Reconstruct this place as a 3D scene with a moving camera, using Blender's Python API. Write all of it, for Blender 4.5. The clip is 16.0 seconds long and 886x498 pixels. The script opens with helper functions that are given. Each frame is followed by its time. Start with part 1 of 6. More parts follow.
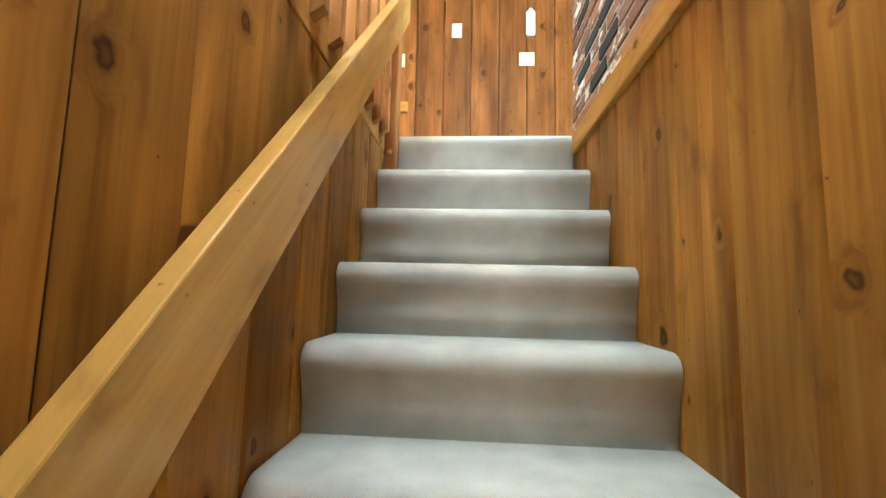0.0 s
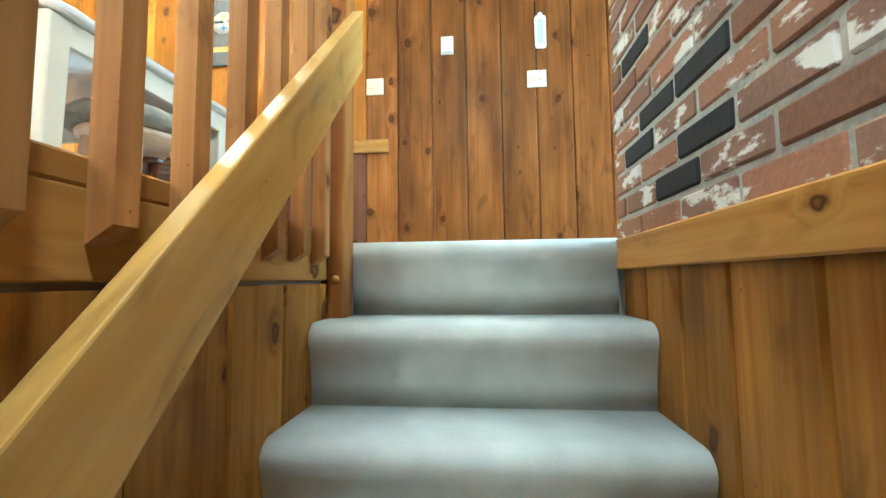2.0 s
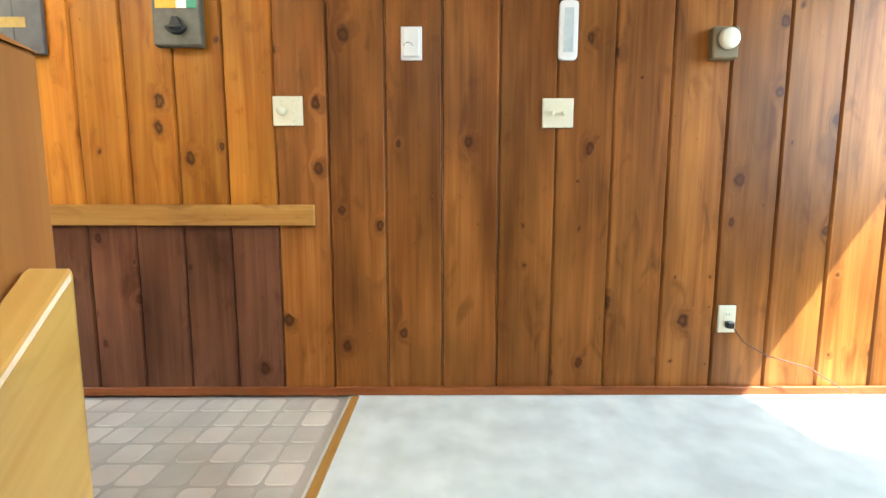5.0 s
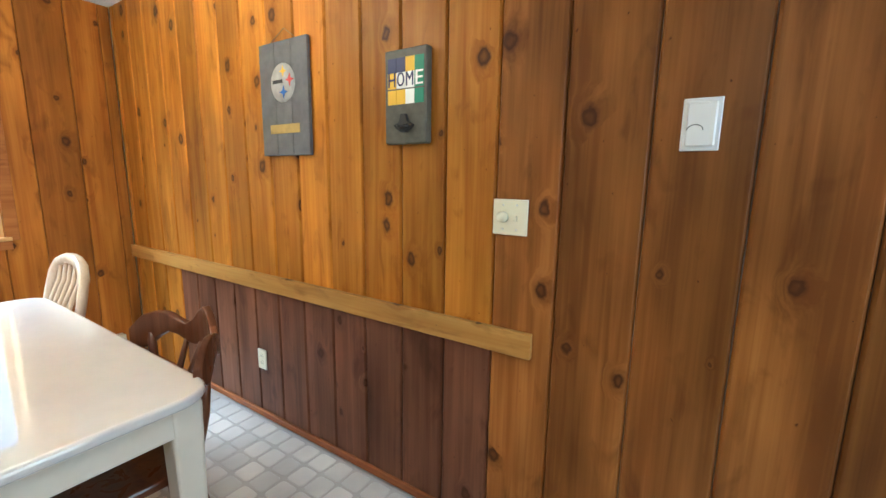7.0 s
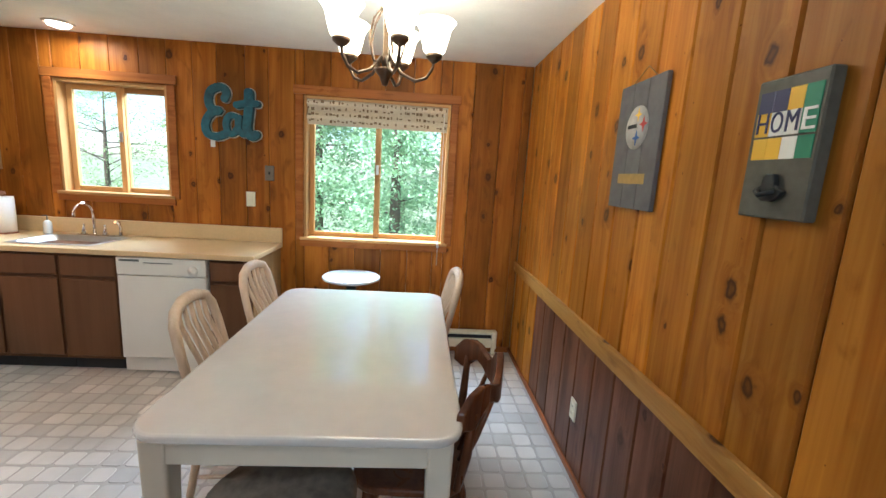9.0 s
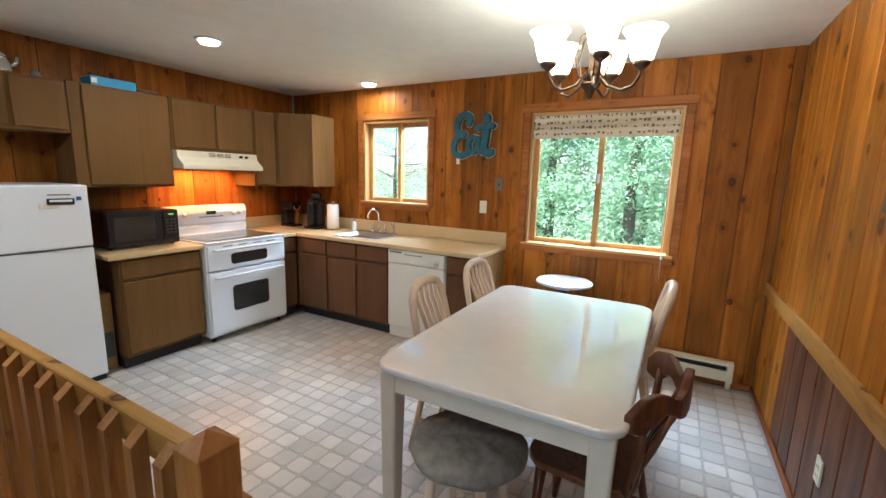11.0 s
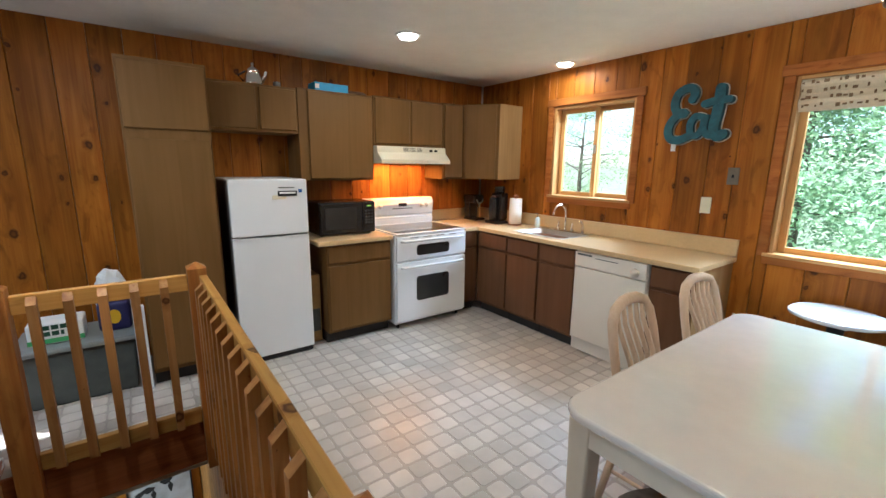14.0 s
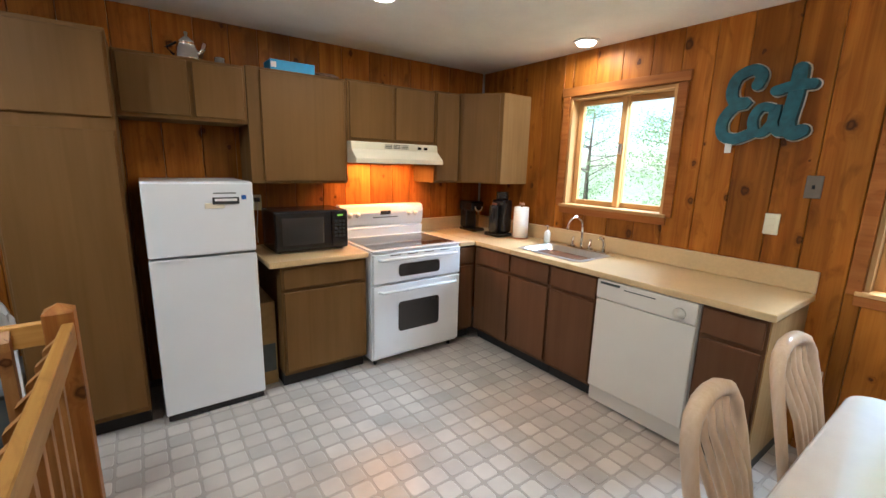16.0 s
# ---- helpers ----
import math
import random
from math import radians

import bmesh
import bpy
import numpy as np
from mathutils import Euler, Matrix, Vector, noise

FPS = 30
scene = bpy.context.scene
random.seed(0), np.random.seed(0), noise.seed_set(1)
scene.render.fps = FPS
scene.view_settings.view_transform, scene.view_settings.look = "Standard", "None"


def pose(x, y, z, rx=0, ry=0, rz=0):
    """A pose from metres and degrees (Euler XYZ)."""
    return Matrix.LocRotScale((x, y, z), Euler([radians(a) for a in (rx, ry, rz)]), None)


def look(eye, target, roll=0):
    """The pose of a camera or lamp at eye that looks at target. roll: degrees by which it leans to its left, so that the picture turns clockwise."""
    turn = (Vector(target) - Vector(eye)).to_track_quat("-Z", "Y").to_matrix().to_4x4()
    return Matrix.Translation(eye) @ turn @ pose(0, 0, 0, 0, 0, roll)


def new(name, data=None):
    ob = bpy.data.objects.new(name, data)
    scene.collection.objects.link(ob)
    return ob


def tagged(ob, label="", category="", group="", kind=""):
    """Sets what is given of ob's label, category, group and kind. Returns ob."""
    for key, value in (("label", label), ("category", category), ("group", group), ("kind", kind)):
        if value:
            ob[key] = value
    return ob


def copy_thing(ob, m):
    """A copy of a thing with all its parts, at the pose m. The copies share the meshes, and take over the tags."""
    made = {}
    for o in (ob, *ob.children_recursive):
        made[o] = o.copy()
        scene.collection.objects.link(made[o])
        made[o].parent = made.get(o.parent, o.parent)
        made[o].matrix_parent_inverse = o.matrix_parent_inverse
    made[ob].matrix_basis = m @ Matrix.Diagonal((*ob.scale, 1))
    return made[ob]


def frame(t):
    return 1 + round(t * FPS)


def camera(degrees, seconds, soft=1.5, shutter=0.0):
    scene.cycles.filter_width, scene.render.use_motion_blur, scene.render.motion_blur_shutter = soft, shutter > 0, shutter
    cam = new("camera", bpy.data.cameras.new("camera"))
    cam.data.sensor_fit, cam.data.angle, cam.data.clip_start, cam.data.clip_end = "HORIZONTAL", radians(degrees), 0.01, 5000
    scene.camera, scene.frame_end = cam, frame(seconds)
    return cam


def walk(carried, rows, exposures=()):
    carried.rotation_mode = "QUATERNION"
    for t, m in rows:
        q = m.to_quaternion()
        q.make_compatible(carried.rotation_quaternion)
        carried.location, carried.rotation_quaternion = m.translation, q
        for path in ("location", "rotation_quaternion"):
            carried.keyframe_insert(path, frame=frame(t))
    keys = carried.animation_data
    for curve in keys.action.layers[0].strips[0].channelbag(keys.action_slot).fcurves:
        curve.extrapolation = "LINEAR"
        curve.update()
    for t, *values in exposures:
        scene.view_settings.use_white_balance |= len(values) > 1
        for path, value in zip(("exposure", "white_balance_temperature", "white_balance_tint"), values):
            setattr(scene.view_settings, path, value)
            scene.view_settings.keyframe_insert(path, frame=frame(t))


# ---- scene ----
cam = camera(93.9, 16.0)
EXPOSURES = [(0.0, 3.6, 5500, -4), (1.5, 3.3, 4900, -14), (2.5, 3.05, 4900, -14), (3.5, 2.7, 5300, -6), (6.0, 2.6, 5700, 2), (7.0, 2.1, 5300, 2), (7.6, 1.65, 4800, 2), (8.5, 1.4, 5600, 7), (9.0, 1.35, 5500, 6), (12.5, 1.33, 5450, 6), (16.0, 1.33, 5550, 7)]
PATH = [
    (0, (-0.037, 0.404, -0.778), (-0.18, 2.388, -0.57), 1.3),
    (0.5, (0.013, 0.552, -0.631), (-0.12, 2.532, -0.379), 0.3),
    (1, (0.013, 0.705, -0.465), (-0.04, 2.681, -0.161), -0.3),
    (1.5, (0.052, 0.884, -0.259), (-0.047, 2.871, -0.052), -1.0),
    (2, (0.018, 1.048, -0.121), (-0.173, 3.033, 0.026), -0.6),
    (2.5, (-0.051, 1.2, 0.038), (-0.097, 3.199, 0.1), -0.8),
    (3, (-0.069, 1.381, 0.179), (-0.124, 3.38, 0.17), -0.4),
    (3.5, (-0.121, 1.548, 0.32), (-0.173, 3.545, 0.216), 0.3),
    (3.7, (-0.129, 1.623, 0.394), (-0.059, 3.617, 0.246), -0.0),
    (6, (-0.056, 2.3, 1.118), (-0.301, 4.27, 0.878), 0.1),
    (6.5, (-0.124, 2.426, 1.233), (-0.767, 4.297, 0.938), 0.8),
    (7, (-0.153, 2.532, 1.35), (-1.229, 4.184, 1.015), 0.9),
    (7.5, (-0.145, 2.63, 1.47), (-1.623, 3.906, 1.038), 1.0),
    (8, (-0.159, 2.745, 1.506), (-1.89, 3.667, 1.111), 1.5),
    (8.5, (-0.2, 2.882, 1.517), (-2.092, 3.431, 1.169), 4.5),
    (9, (-0.175, 2.929, 1.528), (-2.142, 3.052, 1.185), 3.4),
    (9.2, (-0.153, 2.978, 1.533), (-2.122, 2.908, 1.189), 2.7),
    (11.3, (0.023, 3.157, 1.527), (-1.642, 2.104, 1.18), 1.4),
    (11.5, (0.045, 3.161, 1.524), (-1.574, 2.04, 1.174), 1.2),
    (12, (0.069, 3.157, 1.527), (-1.436, 1.89, 1.166), 0.9),
    (12.5, (0.066, 3.151, 1.532), (-1.326, 1.764, 1.157), 0.7),
    (13, (0.03, 3.124, 1.525), (-1.268, 1.651, 1.144), 0.5),
    (13.5, (-0.076, 3.046, 1.519), (-1.293, 1.507, 1.13), 0.5),
    (14, (-0.232, 2.879, 1.523), (-1.399, 1.304, 1.129), 0.7),
    (14.5, (-0.35, 2.727, 1.54), (-1.511, 1.147, 1.145), 0.7),
    (15, (-0.534, 2.599, 1.538), (-1.655, 0.991, 1.141), 0.5),
    (15.5, (-0.694, 2.454, 1.544), (-1.815, 0.846, 1.148), 1.0),
    (16, (-0.757, 2.344, 1.542), (-1.914, 0.763, 1.143), 1.5),
]
walk(cam, [(t, look(eye, target, roll)) for t, eye, target, roll in PATH], exposures=EXPOSURES)

# ---- world, sun, large lights ----
world = bpy.data.worlds.new("world")
scene.world = world
world.use_nodes = True
wn = world.node_tree
sky = wn.nodes.new("ShaderNodeTexSky")
sky.sky_type = "NISHITA"
sky.sun_disc = False
sky.sun_elevation, sky.sun_rotation = radians(54), radians(121)
wn.nodes["Background"].inputs["Strength"].default_value = 0.15
wn.links.new(sky.outputs["Color"], wn.nodes["Background"].inputs["Color"])


def lamp(name, kind, m, energy, color=(1, 1, 1), **more):
    d = bpy.data.lights.new(name, kind)
    d.energy, d.color = energy, color
    if "size" in more:
        d.shape, d.size, d.size_y = "RECTANGLE", more["size"], more["size_y"]
    if "radius" in more:
        d.shadow_soft_size = more["radius"]
    if "angle" in more:
        d.angle = radians(more["angle"])
    ob = new(name, d)
    ob.matrix_world = m
    return ob


lamp("sun", "SUN", look((0, 0, 0), (-0.5, 0.3, -0.8)), 5.0, (1, 0.95, 0.86), angle=0.5)
# added daylight fills: assumed, unseen openings at the passage's east end and stair foot
lamp("east_fill", "AREA", look((2.5, 3.1, 1.5), (0.2, 3.0, 0.3)), 10, (0.82, 0.95, 1.0), size=1.0, size_y=1.3)
lamp("lower_fill", "AREA", look((1.28, -1.08, -1.2), (-0.3, -0.6, -1.3)), 8, (0.86, 0.97, 1.0), size=0.9, size_y=1.3)
# unseen lamp added to brighten the storage nook through an assumed opening
lamp("nook_fill", "AREA", look((1.36, -0.35, 1.35), (-0.5, -0.9, 0.9)), 1.2, (1.0, 0.95, 0.88), size=0.8, size_y=1.4)
# out-of-view area lamps that stand in for open sky over the two kitchen windows
lamp("sky_fill_1", "AREA", look((-5.3, 0.5, 3.9), (-3.4, 0.5, 1.4)), 230, (0.74, 0.87, 1.0), size=2.0, size_y=2.0)
lamp("sky_fill_2", "AREA", look((-5.3, 2.6, 3.9), (-3.4, 2.6, 1.3)), 340, (0.74, 0.87, 1.0), size=2.4, size_y=2.0)
WARM = (1.0, 0.88, 0.72)


# ---- materials ----
def mat(name, color=(0.8, 0.8, 0.8), rough=0.5, metal=0.0, noise_scale=0, noise_amount=0.12, bump=0.0, emit=None, strength=0.0, coat=0.0, low=None, trans=0.0, spec=None):
    m = bpy.data.materials.new(name)
    m.use_nodes = True
    nt = m.node_tree
    p = nt.nodes["Principled BSDF"]
    p.inputs["Base Color"].default_value = (*color, 1)
    p.inputs["Roughness"].default_value = rough
    p.inputs["Metallic"].default_value = metal
    p.inputs["Coat Weight"].default_value = coat
    p.inputs["Transmission Weight"].default_value = trans
    if spec is not None:
        p.inputs["Specular IOR Level"].default_value = spec
    if emit:
        p.inputs["Emission Color"].default_value = (*emit, 1)
        p.inputs["Emission Strength"].default_value = strength
    if noise_scale:
        g = nt.nodes.new("ShaderNodeNewGeometry")
        n = nt.nodes.new("ShaderNodeTexNoise")
        n.inputs["Scale"].default_value = noise_scale
        n.inputs["Detail"].default_value = 5
        nt.links.new(g.outputs["Position"], n.inputs["Vector"])
        n2 = nt.nodes.new("ShaderNodeTexNoise")
        n2.inputs["Scale"].default_value = low or max(1.5, noise_scale / 14)
        nt.links.new(g.outputs["Position"], n2.inputs["Vector"])
        add = nt.nodes.new("ShaderNodeMath")
        add.operation = "ADD"
        nt.links.new(n.outputs["Fac"], add.inputs[0])
        nt.links.new(n2.outputs["Fac"], add.inputs[1])
        r = nt.nodes.new("ShaderNodeMapRange")
        r.inputs["From Min"].default_value, r.inputs["From Max"].default_value = 0.6, 1.4
        r.inputs["To Min"].default_value, r.inputs["To Max"].default_value = 1 - noise_amount, 1 + noise_amount
        nt.links.new(add.outputs[0], r.inputs["Value"])
        mul = nt.nodes.new("ShaderNodeVectorMath")
        mul.operation = "SCALE"
        mul.inputs[0].default_value = color
        nt.links.new(r.outputs[0], mul.inputs["Scale"])
        nt.links.new(mul.outputs[0], p.inputs["Base Color"])
        if bump:
            b = nt.nodes.new("ShaderNodeBump")
            b.inputs["Strength"].default_value = bump
            b.inputs["Distance"].default_value = 0.004
            nt.links.new(n.outputs["Fac"], b.inputs["Height"])
            nt.links.new(b.outputs["Normal"], p.inputs["Normal"])
    return m


def wood(name, light, dark, axis="z", rough=0.42, knots=0.5, knot=(0.055, 0.016, 0.005), grain=1.0, stain=0.5, coat=0.0, vary=0.25, tilt=0.0):
    """Sawn wood: streaks along axis, broad stains, and dark oval knots; every board is shifted and toned by its own random."""
    m = bpy.data.materials.new(name)
    m.use_nodes = True
    nt = m.node_tree
    N, L = nt.nodes.new, nt.links.new
    p = nt.nodes["Principled BSDF"]
    p.inputs["Coat Weight"].default_value = coat
    p.inputs["Coat Roughness"].default_value = 0.15
    p.inputs["Specular IOR Level"].default_value = 0.14
    g, info = N("ShaderNodeNewGeometry"), N("ShaderNodeObjectInfo")
    sh = N("ShaderNodeVectorMath")
    sh.operation = "MULTIPLY_ADD"
    comb = N("ShaderNodeCombineXYZ")
    for k in range(3):
        L(info.outputs["Random"], comb.inputs[k])
    L(comb.outputs[0], sh.inputs[0])
    sh.inputs[1].default_value = (37.3, 21.7, 53.9)
    rot = N("ShaderNodeVectorRotate")
    rot.rotation_type = "X_AXIS"
    rot.inputs["Angle"].default_value = -tilt
    L(g.outputs["Position"], rot.inputs["Vector"])
    L(rot.outputs[0], sh.inputs[2])

    def stretched(across, along, source=None):
        v = N("ShaderNodeVectorMath")
        v.operation = "MULTIPLY"
        v.inputs[1].default_value = [along if a == axis else across for a in "xyz"]
        L((source or sh).outputs[0], v.inputs[0])
        return v

    if knots:
        wob = N("ShaderNodeTexNoise")
        wob.inputs["Scale"].default_value = 30
        L(sh.outputs[0], wob.inputs["Vector"])
        vv = N("ShaderNodeVectorMath")
        vv.operation = "MULTIPLY_ADD"
        L(wob.outputs["Color"], vv.inputs[0])
        vv.inputs[1].default_value = (0.16, 0.16, 0.16)
        sep, flatv, summ = N("ShaderNodeSeparateXYZ"), N("ShaderNodeCombineXYZ"), N("ShaderNodeMath")
        L(stretched(6.5, 4.8).outputs[0], sep.inputs[0])
        across = [k for k in range(3) if "xyz"[k] != axis]
        L(sep.outputs[across[0]], summ.inputs[0])
        L(sep.outputs[across[1]], summ.inputs[1])
        L(summ.outputs[0], flatv.inputs[0])
        L(sep.outputs["xyz".index(axis)], flatv.inputs[1])
        L(flatv.outputs[0], vv.inputs[2])
        vo = N("ShaderNodeTexVoronoi")
        vo.voronoi_dimensions = "2D"
        vo.inputs["Scale"].default_value = 1.0
        L(vv.outputs[0], vo.inputs["Vector"])
        size = N("ShaderNodeSeparateColor")
        L(vo.outputs["Color"], size.inputs[0])
        rad = N("ShaderNodeMapRange")
        rad.inputs["From Min"].default_value, rad.inputs["From Max"].default_value = 1 - 0.62 * knots, 1.0
        rad.inputs["To Min"].default_value, rad.inputs["To Max"].default_value = 0.01, 0.2
        L(size.outputs[0], rad.inputs["Value"])
        div = N("ShaderNodeMath")
        div.operation = "DIVIDE"
        L(vo.outputs["Distance"], div.inputs[0])
        L(rad.outputs[0], div.inputs[1])
        fall = N("ShaderNodeMapRange")
        fall.interpolation_type = "SMOOTHSTEP"
        fall.inputs["From Min"].default_value, fall.inputs["From Max"].default_value = 0.5, 2.6
        fall.inputs["To Min"].default_value, fall.inputs["To Max"].default_value = 1.0, 0.0
        L(div.outputs[0], fall.inputs["Value"])
        bend = N("ShaderNodeVectorMath")
        bend.operation = "MULTIPLY_ADD"
        bend.inputs[1].default_value = [0.0 if a == axis else 0.035 for a in "xyz"]
        L(fall.outputs[0], bend.inputs[0])
        L(sh.outputs[0], bend.inputs[2])
    else:
        bend = sh

    def noise_of(across, along, detail, distort=0.0):
        n = N("ShaderNodeTexNoise")
        n.inputs["Scale"].default_value = 1.0
        n.inputs["Detail"].default_value = detail
        n.inputs["Distortion"].default_value = distort
        L(stretched(across, along, bend).outputs[0], n.inputs["Vector"])
        return n

    fine, broad, blot = noise_of(95, 2.2, 4, 0.3), noise_of(16, 0.8, 3, 1.0), noise_of(5.0, 1.6, 2)
    mix = N("ShaderNodeMath")
    mix.operation = "MULTIPLY_ADD"
    L(fine.outputs["Fac"], mix.inputs[0])
    mix.inputs[1].default_value = 0.45 * grain
    L(broad.outputs["Fac"], mix.inputs[2])
    ramp = N("ShaderNodeValToRGB")
    ramp.color_ramp.elements[0].position, ramp.color_ramp.elements[1].position = 0.48, 0.92
    ramp.color_ramp.elements[0].color, ramp.color_ramp.elements[1].color = (*light, 1), (*dark, 1)
    L(mix.outputs[0], ramp.inputs["Fac"])
    tone = N("ShaderNodeMapRange")
    tone.inputs["From Min"].default_value, tone.inputs["From Max"].default_value = 0.3, 0.75
    tone.inputs["To Min"].default_value, tone.inputs["To Max"].default_value = 1.0 + 0.25 * stain, 1.0 - stain
    L(blot.outputs["Fac"], tone.inputs["Value"])
    own = N("ShaderNodeMapRange")
    own.inputs["To Min"].default_value, own.inputs["To Max"].default_value = 1 - vary, 1 + vary
    L(info.outputs["Random"], own.inputs["Value"])
    both = N("ShaderNodeMath")
    both.operation = "MULTIPLY"
    L(tone.outputs[0], both.inputs[0])
    L(own.outputs[0], both.inputs[1])
    toned = N("ShaderNodeVectorMath")
    toned.operation = "SCALE"
    L(ramp.outputs["Color"], toned.inputs[0])
    L(both.outputs[0], toned.inputs["Scale"])
    out = toned.outputs[0]
    if knots:
        # smoky smudges and the darker swirl round each knot
        smoke = noise_of(13, 4.5, 4, 0.8)
        level = N("ShaderNodeMapRange")
        level.inputs["From Min"].default_value, level.inputs["From Max"].default_value = 0.56, 0.74
        level.inputs["To Max"].default_value = 0.6
        L(smoke.outputs["Fac"], level.inputs["Value"])
        swirl = N("ShaderNodeMath")
        swirl.operation = "MULTIPLY"
        swirl.inputs[1].default_value = 0.38
        L(fall.outputs[0], swirl.inputs[0])
        most = N("ShaderNodeMath")
        most.operation = "MAXIMUM"
        L(level.outputs[0], most.inputs[0])
        L(swirl.outputs[0], most.inputs[1])
        smudge = N("ShaderNodeMix")
        smudge.data_type = "RGBA"
        smudge.inputs[7].default_value = (dark[0] * 0.42, dark[1] * 0.36, dark[2] * 0.4, 1)
        L(most.outputs[0], smudge.inputs[0])
        L(out, smudge.inputs[6])
        out = smudge.outputs[2]
        kr = N("ShaderNodeValToRGB")
        e = kr.color_ramp.elements
        e[0].position, e[0].color = 0.20, (0.62, 0.62, 0.62, 1)
        e[1].position, e[1].color = 1.0, (0.0, 0.0, 0.0, 1)
        for pos, v in ((0.48, 0.9), (0.62, 0.95), (0.76, 0.5)):
            q = e.new(pos)
            q.color = (v, v, v, 1)
        L(div.outputs[0], kr.inputs["Fac"])
        mx = N("ShaderNodeMix")
        mx.data_type = "RGBA"
        mx.inputs["B"].default_value = (*knot, 1)
        mx.inputs[7].default_value = (*knot, 1)
        L(kr.outputs["Color"], mx.inputs[0])
        L(out, mx.inputs[6])
        out = mx.outputs[2]
    L(out, p.inputs["Base Color"])
    rr = N("ShaderNodeMapRange")
    rr.inputs["To Min"].default_value, rr.inputs["To Max"].default_value = rough - 0.08, rough + 0.12
    L(broad.outputs["Fac"], rr.inputs["Value"])
    L(rr.outputs[0], p.inputs["Roughness"])
    b = N("ShaderNodeBump")
    b.inputs["Strength"].default_value = 0.12
    b.inputs["Distance"].default_value = 0.003
    L(fine.outputs["Fac"], b.inputs["Height"])
    L(b.outputs["Normal"], p.inputs["Normal"])
    return m


pine_honey = wood("pine_honey", (0.52, 0.215, 0.024), (0.34, 0.112, 0.010), stain=0.35, knots=0.5)
pine_brown = wood("pine_brown", (0.37, 0.145, 0.03), (0.21, 0.07, 0.013), stain=0.5, knots=0.6, vary=0.22)
pine_purple = wood("pine_purple", (0.2, 0.083, 0.042), (0.125, 0.046, 0.022), stain=0.5, knots=0.3)
pine_red = wood("pine_red", (0.43, 0.158, 0.018), (0.27, 0.08, 0.008), stain=0.4, knots=0.5)
pine_stair = wood("pine_stair", (0.47, 0.235, 0.042), (0.28, 0.115, 0.018), stain=0.5, knots=0.45, vary=0.2)
pine_pale_y = wood("pine_pale_y", (0.52, 0.29, 0.072), (0.4, 0.185, 0.04), axis="y", stain=0.2, knots=0.3)
pine_pale_x = wood("pine_pale_x", (0.52, 0.29, 0.075), (0.4, 0.185, 0.04), axis="x", stain=0.2, knots=0.25)
pine_pale_z = wood("pine_pale_z", (0.55, 0.30, 0.09), (0.42, 0.19, 0.05), axis="z", stain=0.25, knots=0.25)
pine_slope = wood("pine_slope", (0.60, 0.37, 0.10), (0.47, 0.26, 0.055), axis="y", stain=0.35, knots=0.2, rough=0.3, coat=0.4, tilt=math.atan(1.045))
pine_post = wood("pine_post", (0.40, 0.175, 0.042), (0.28, 0.10, 0.022), axis="z", stain=0.4, knots=0.3)
frame_wood_z = wood("frame_wood_z", (0.62, 0.37, 0.15), (0.5, 0.26, 0.09), axis="z", stain=0.15, knots=0)
frame_wood_y = wood("frame_wood_y", (0.62, 0.37, 0.15), (0.5, 0.26, 0.09), axis="y", stain=0.15, knots=0)
red_trim = wood("red_trim", (0.42, 0.155, 0.035), (0.3, 0.095, 0.02), axis="y", stain=0.3, knots=0.15)
red_trim_x = wood("red_trim_x", (0.36, 0.12, 0.035), (0.24, 0.07, 0.02), axis="x", stain=0.3, knots=0.15)
cabinet_wood = wood("cabinet_wood", (0.17, 0.089, 0.028), (0.142, 0.073, 0.021), rough=0.5, knots=0, grain=0.5, stain=0.15, vary=0.06)
cabinet_dark = wood("cabinet_dark", (0.138, 0.066, 0.031), (0.115, 0.053, 0.024), rough=0.5, knots=0, grain=0.5, stain=0.15, vary=0.06)
cabinet_side = wood("cabinet_side", (0.3, 0.19, 0.08), (0.25, 0.15, 0.06), rough=0.45, knots=0, stain=0.15)
chair_wood = wood("chair_wood", (0.68, 0.52, 0.38), (0.58, 0.42, 0.28), rough=0.32, knots=0, stain=0.15, vary=0.03, coat=0.3)
brown_wood = wood("brown_wood", (0.16, 0.055, 0.022), (0.09, 0.03, 0.012), rough=0.28, knots=0, stain=0.3, vary=0.03, coat=0.3)
counter_mat = mat("laminate", (0.58, 0.42, 0.22), 0.3, noise_scale=60, noise_amount=0.08)
white_enamel = mat("white_enamel", (0.78, 0.80, 0.82), 0.22, noise_scale=3, noise_amount=0.02, coat=0.3)
cream_enamel = mat("cream_enamel", (0.72, 0.66, 0.5), 0.3, noise_scale=6, noise_amount=0.04)
table_white = mat("table_white", (0.64, 0.605, 0.565), 0.08, noise_scale=14, noise_amount=0.05, coat=1.0)
table_cream = mat("table_cream", (0.66, 0.59, 0.47), 0.3, noise_scale=14, noise_amount=0.05, coat=0.4)
dishwasher_white = mat("dishwasher_white", (0.68, 0.65, 0.58), 0.3, noise_scale=5, noise_amount=0.03)
black_plastic = mat("black_plastic", (0.012, 0.012, 0.013), 0.25, noise_scale=40, noise_amount=0.1)
dark_glass = mat("dark_glass", (0.03, 0.028, 0.026), 0.06, noise_scale=8, noise_amount=0.15, coat=0.6)
dark_rubber = mat("dark_rubber", (0.015, 0.014, 0.013), 0.7, noise_scale=30)
steel = mat("steel", (0.72, 0.72, 0.70), 0.3, 1.0, noise_scale=50, noise_amount=0.06)
chrome = mat("chrome", (0.8, 0.8, 0.8), 0.08, 1.0)
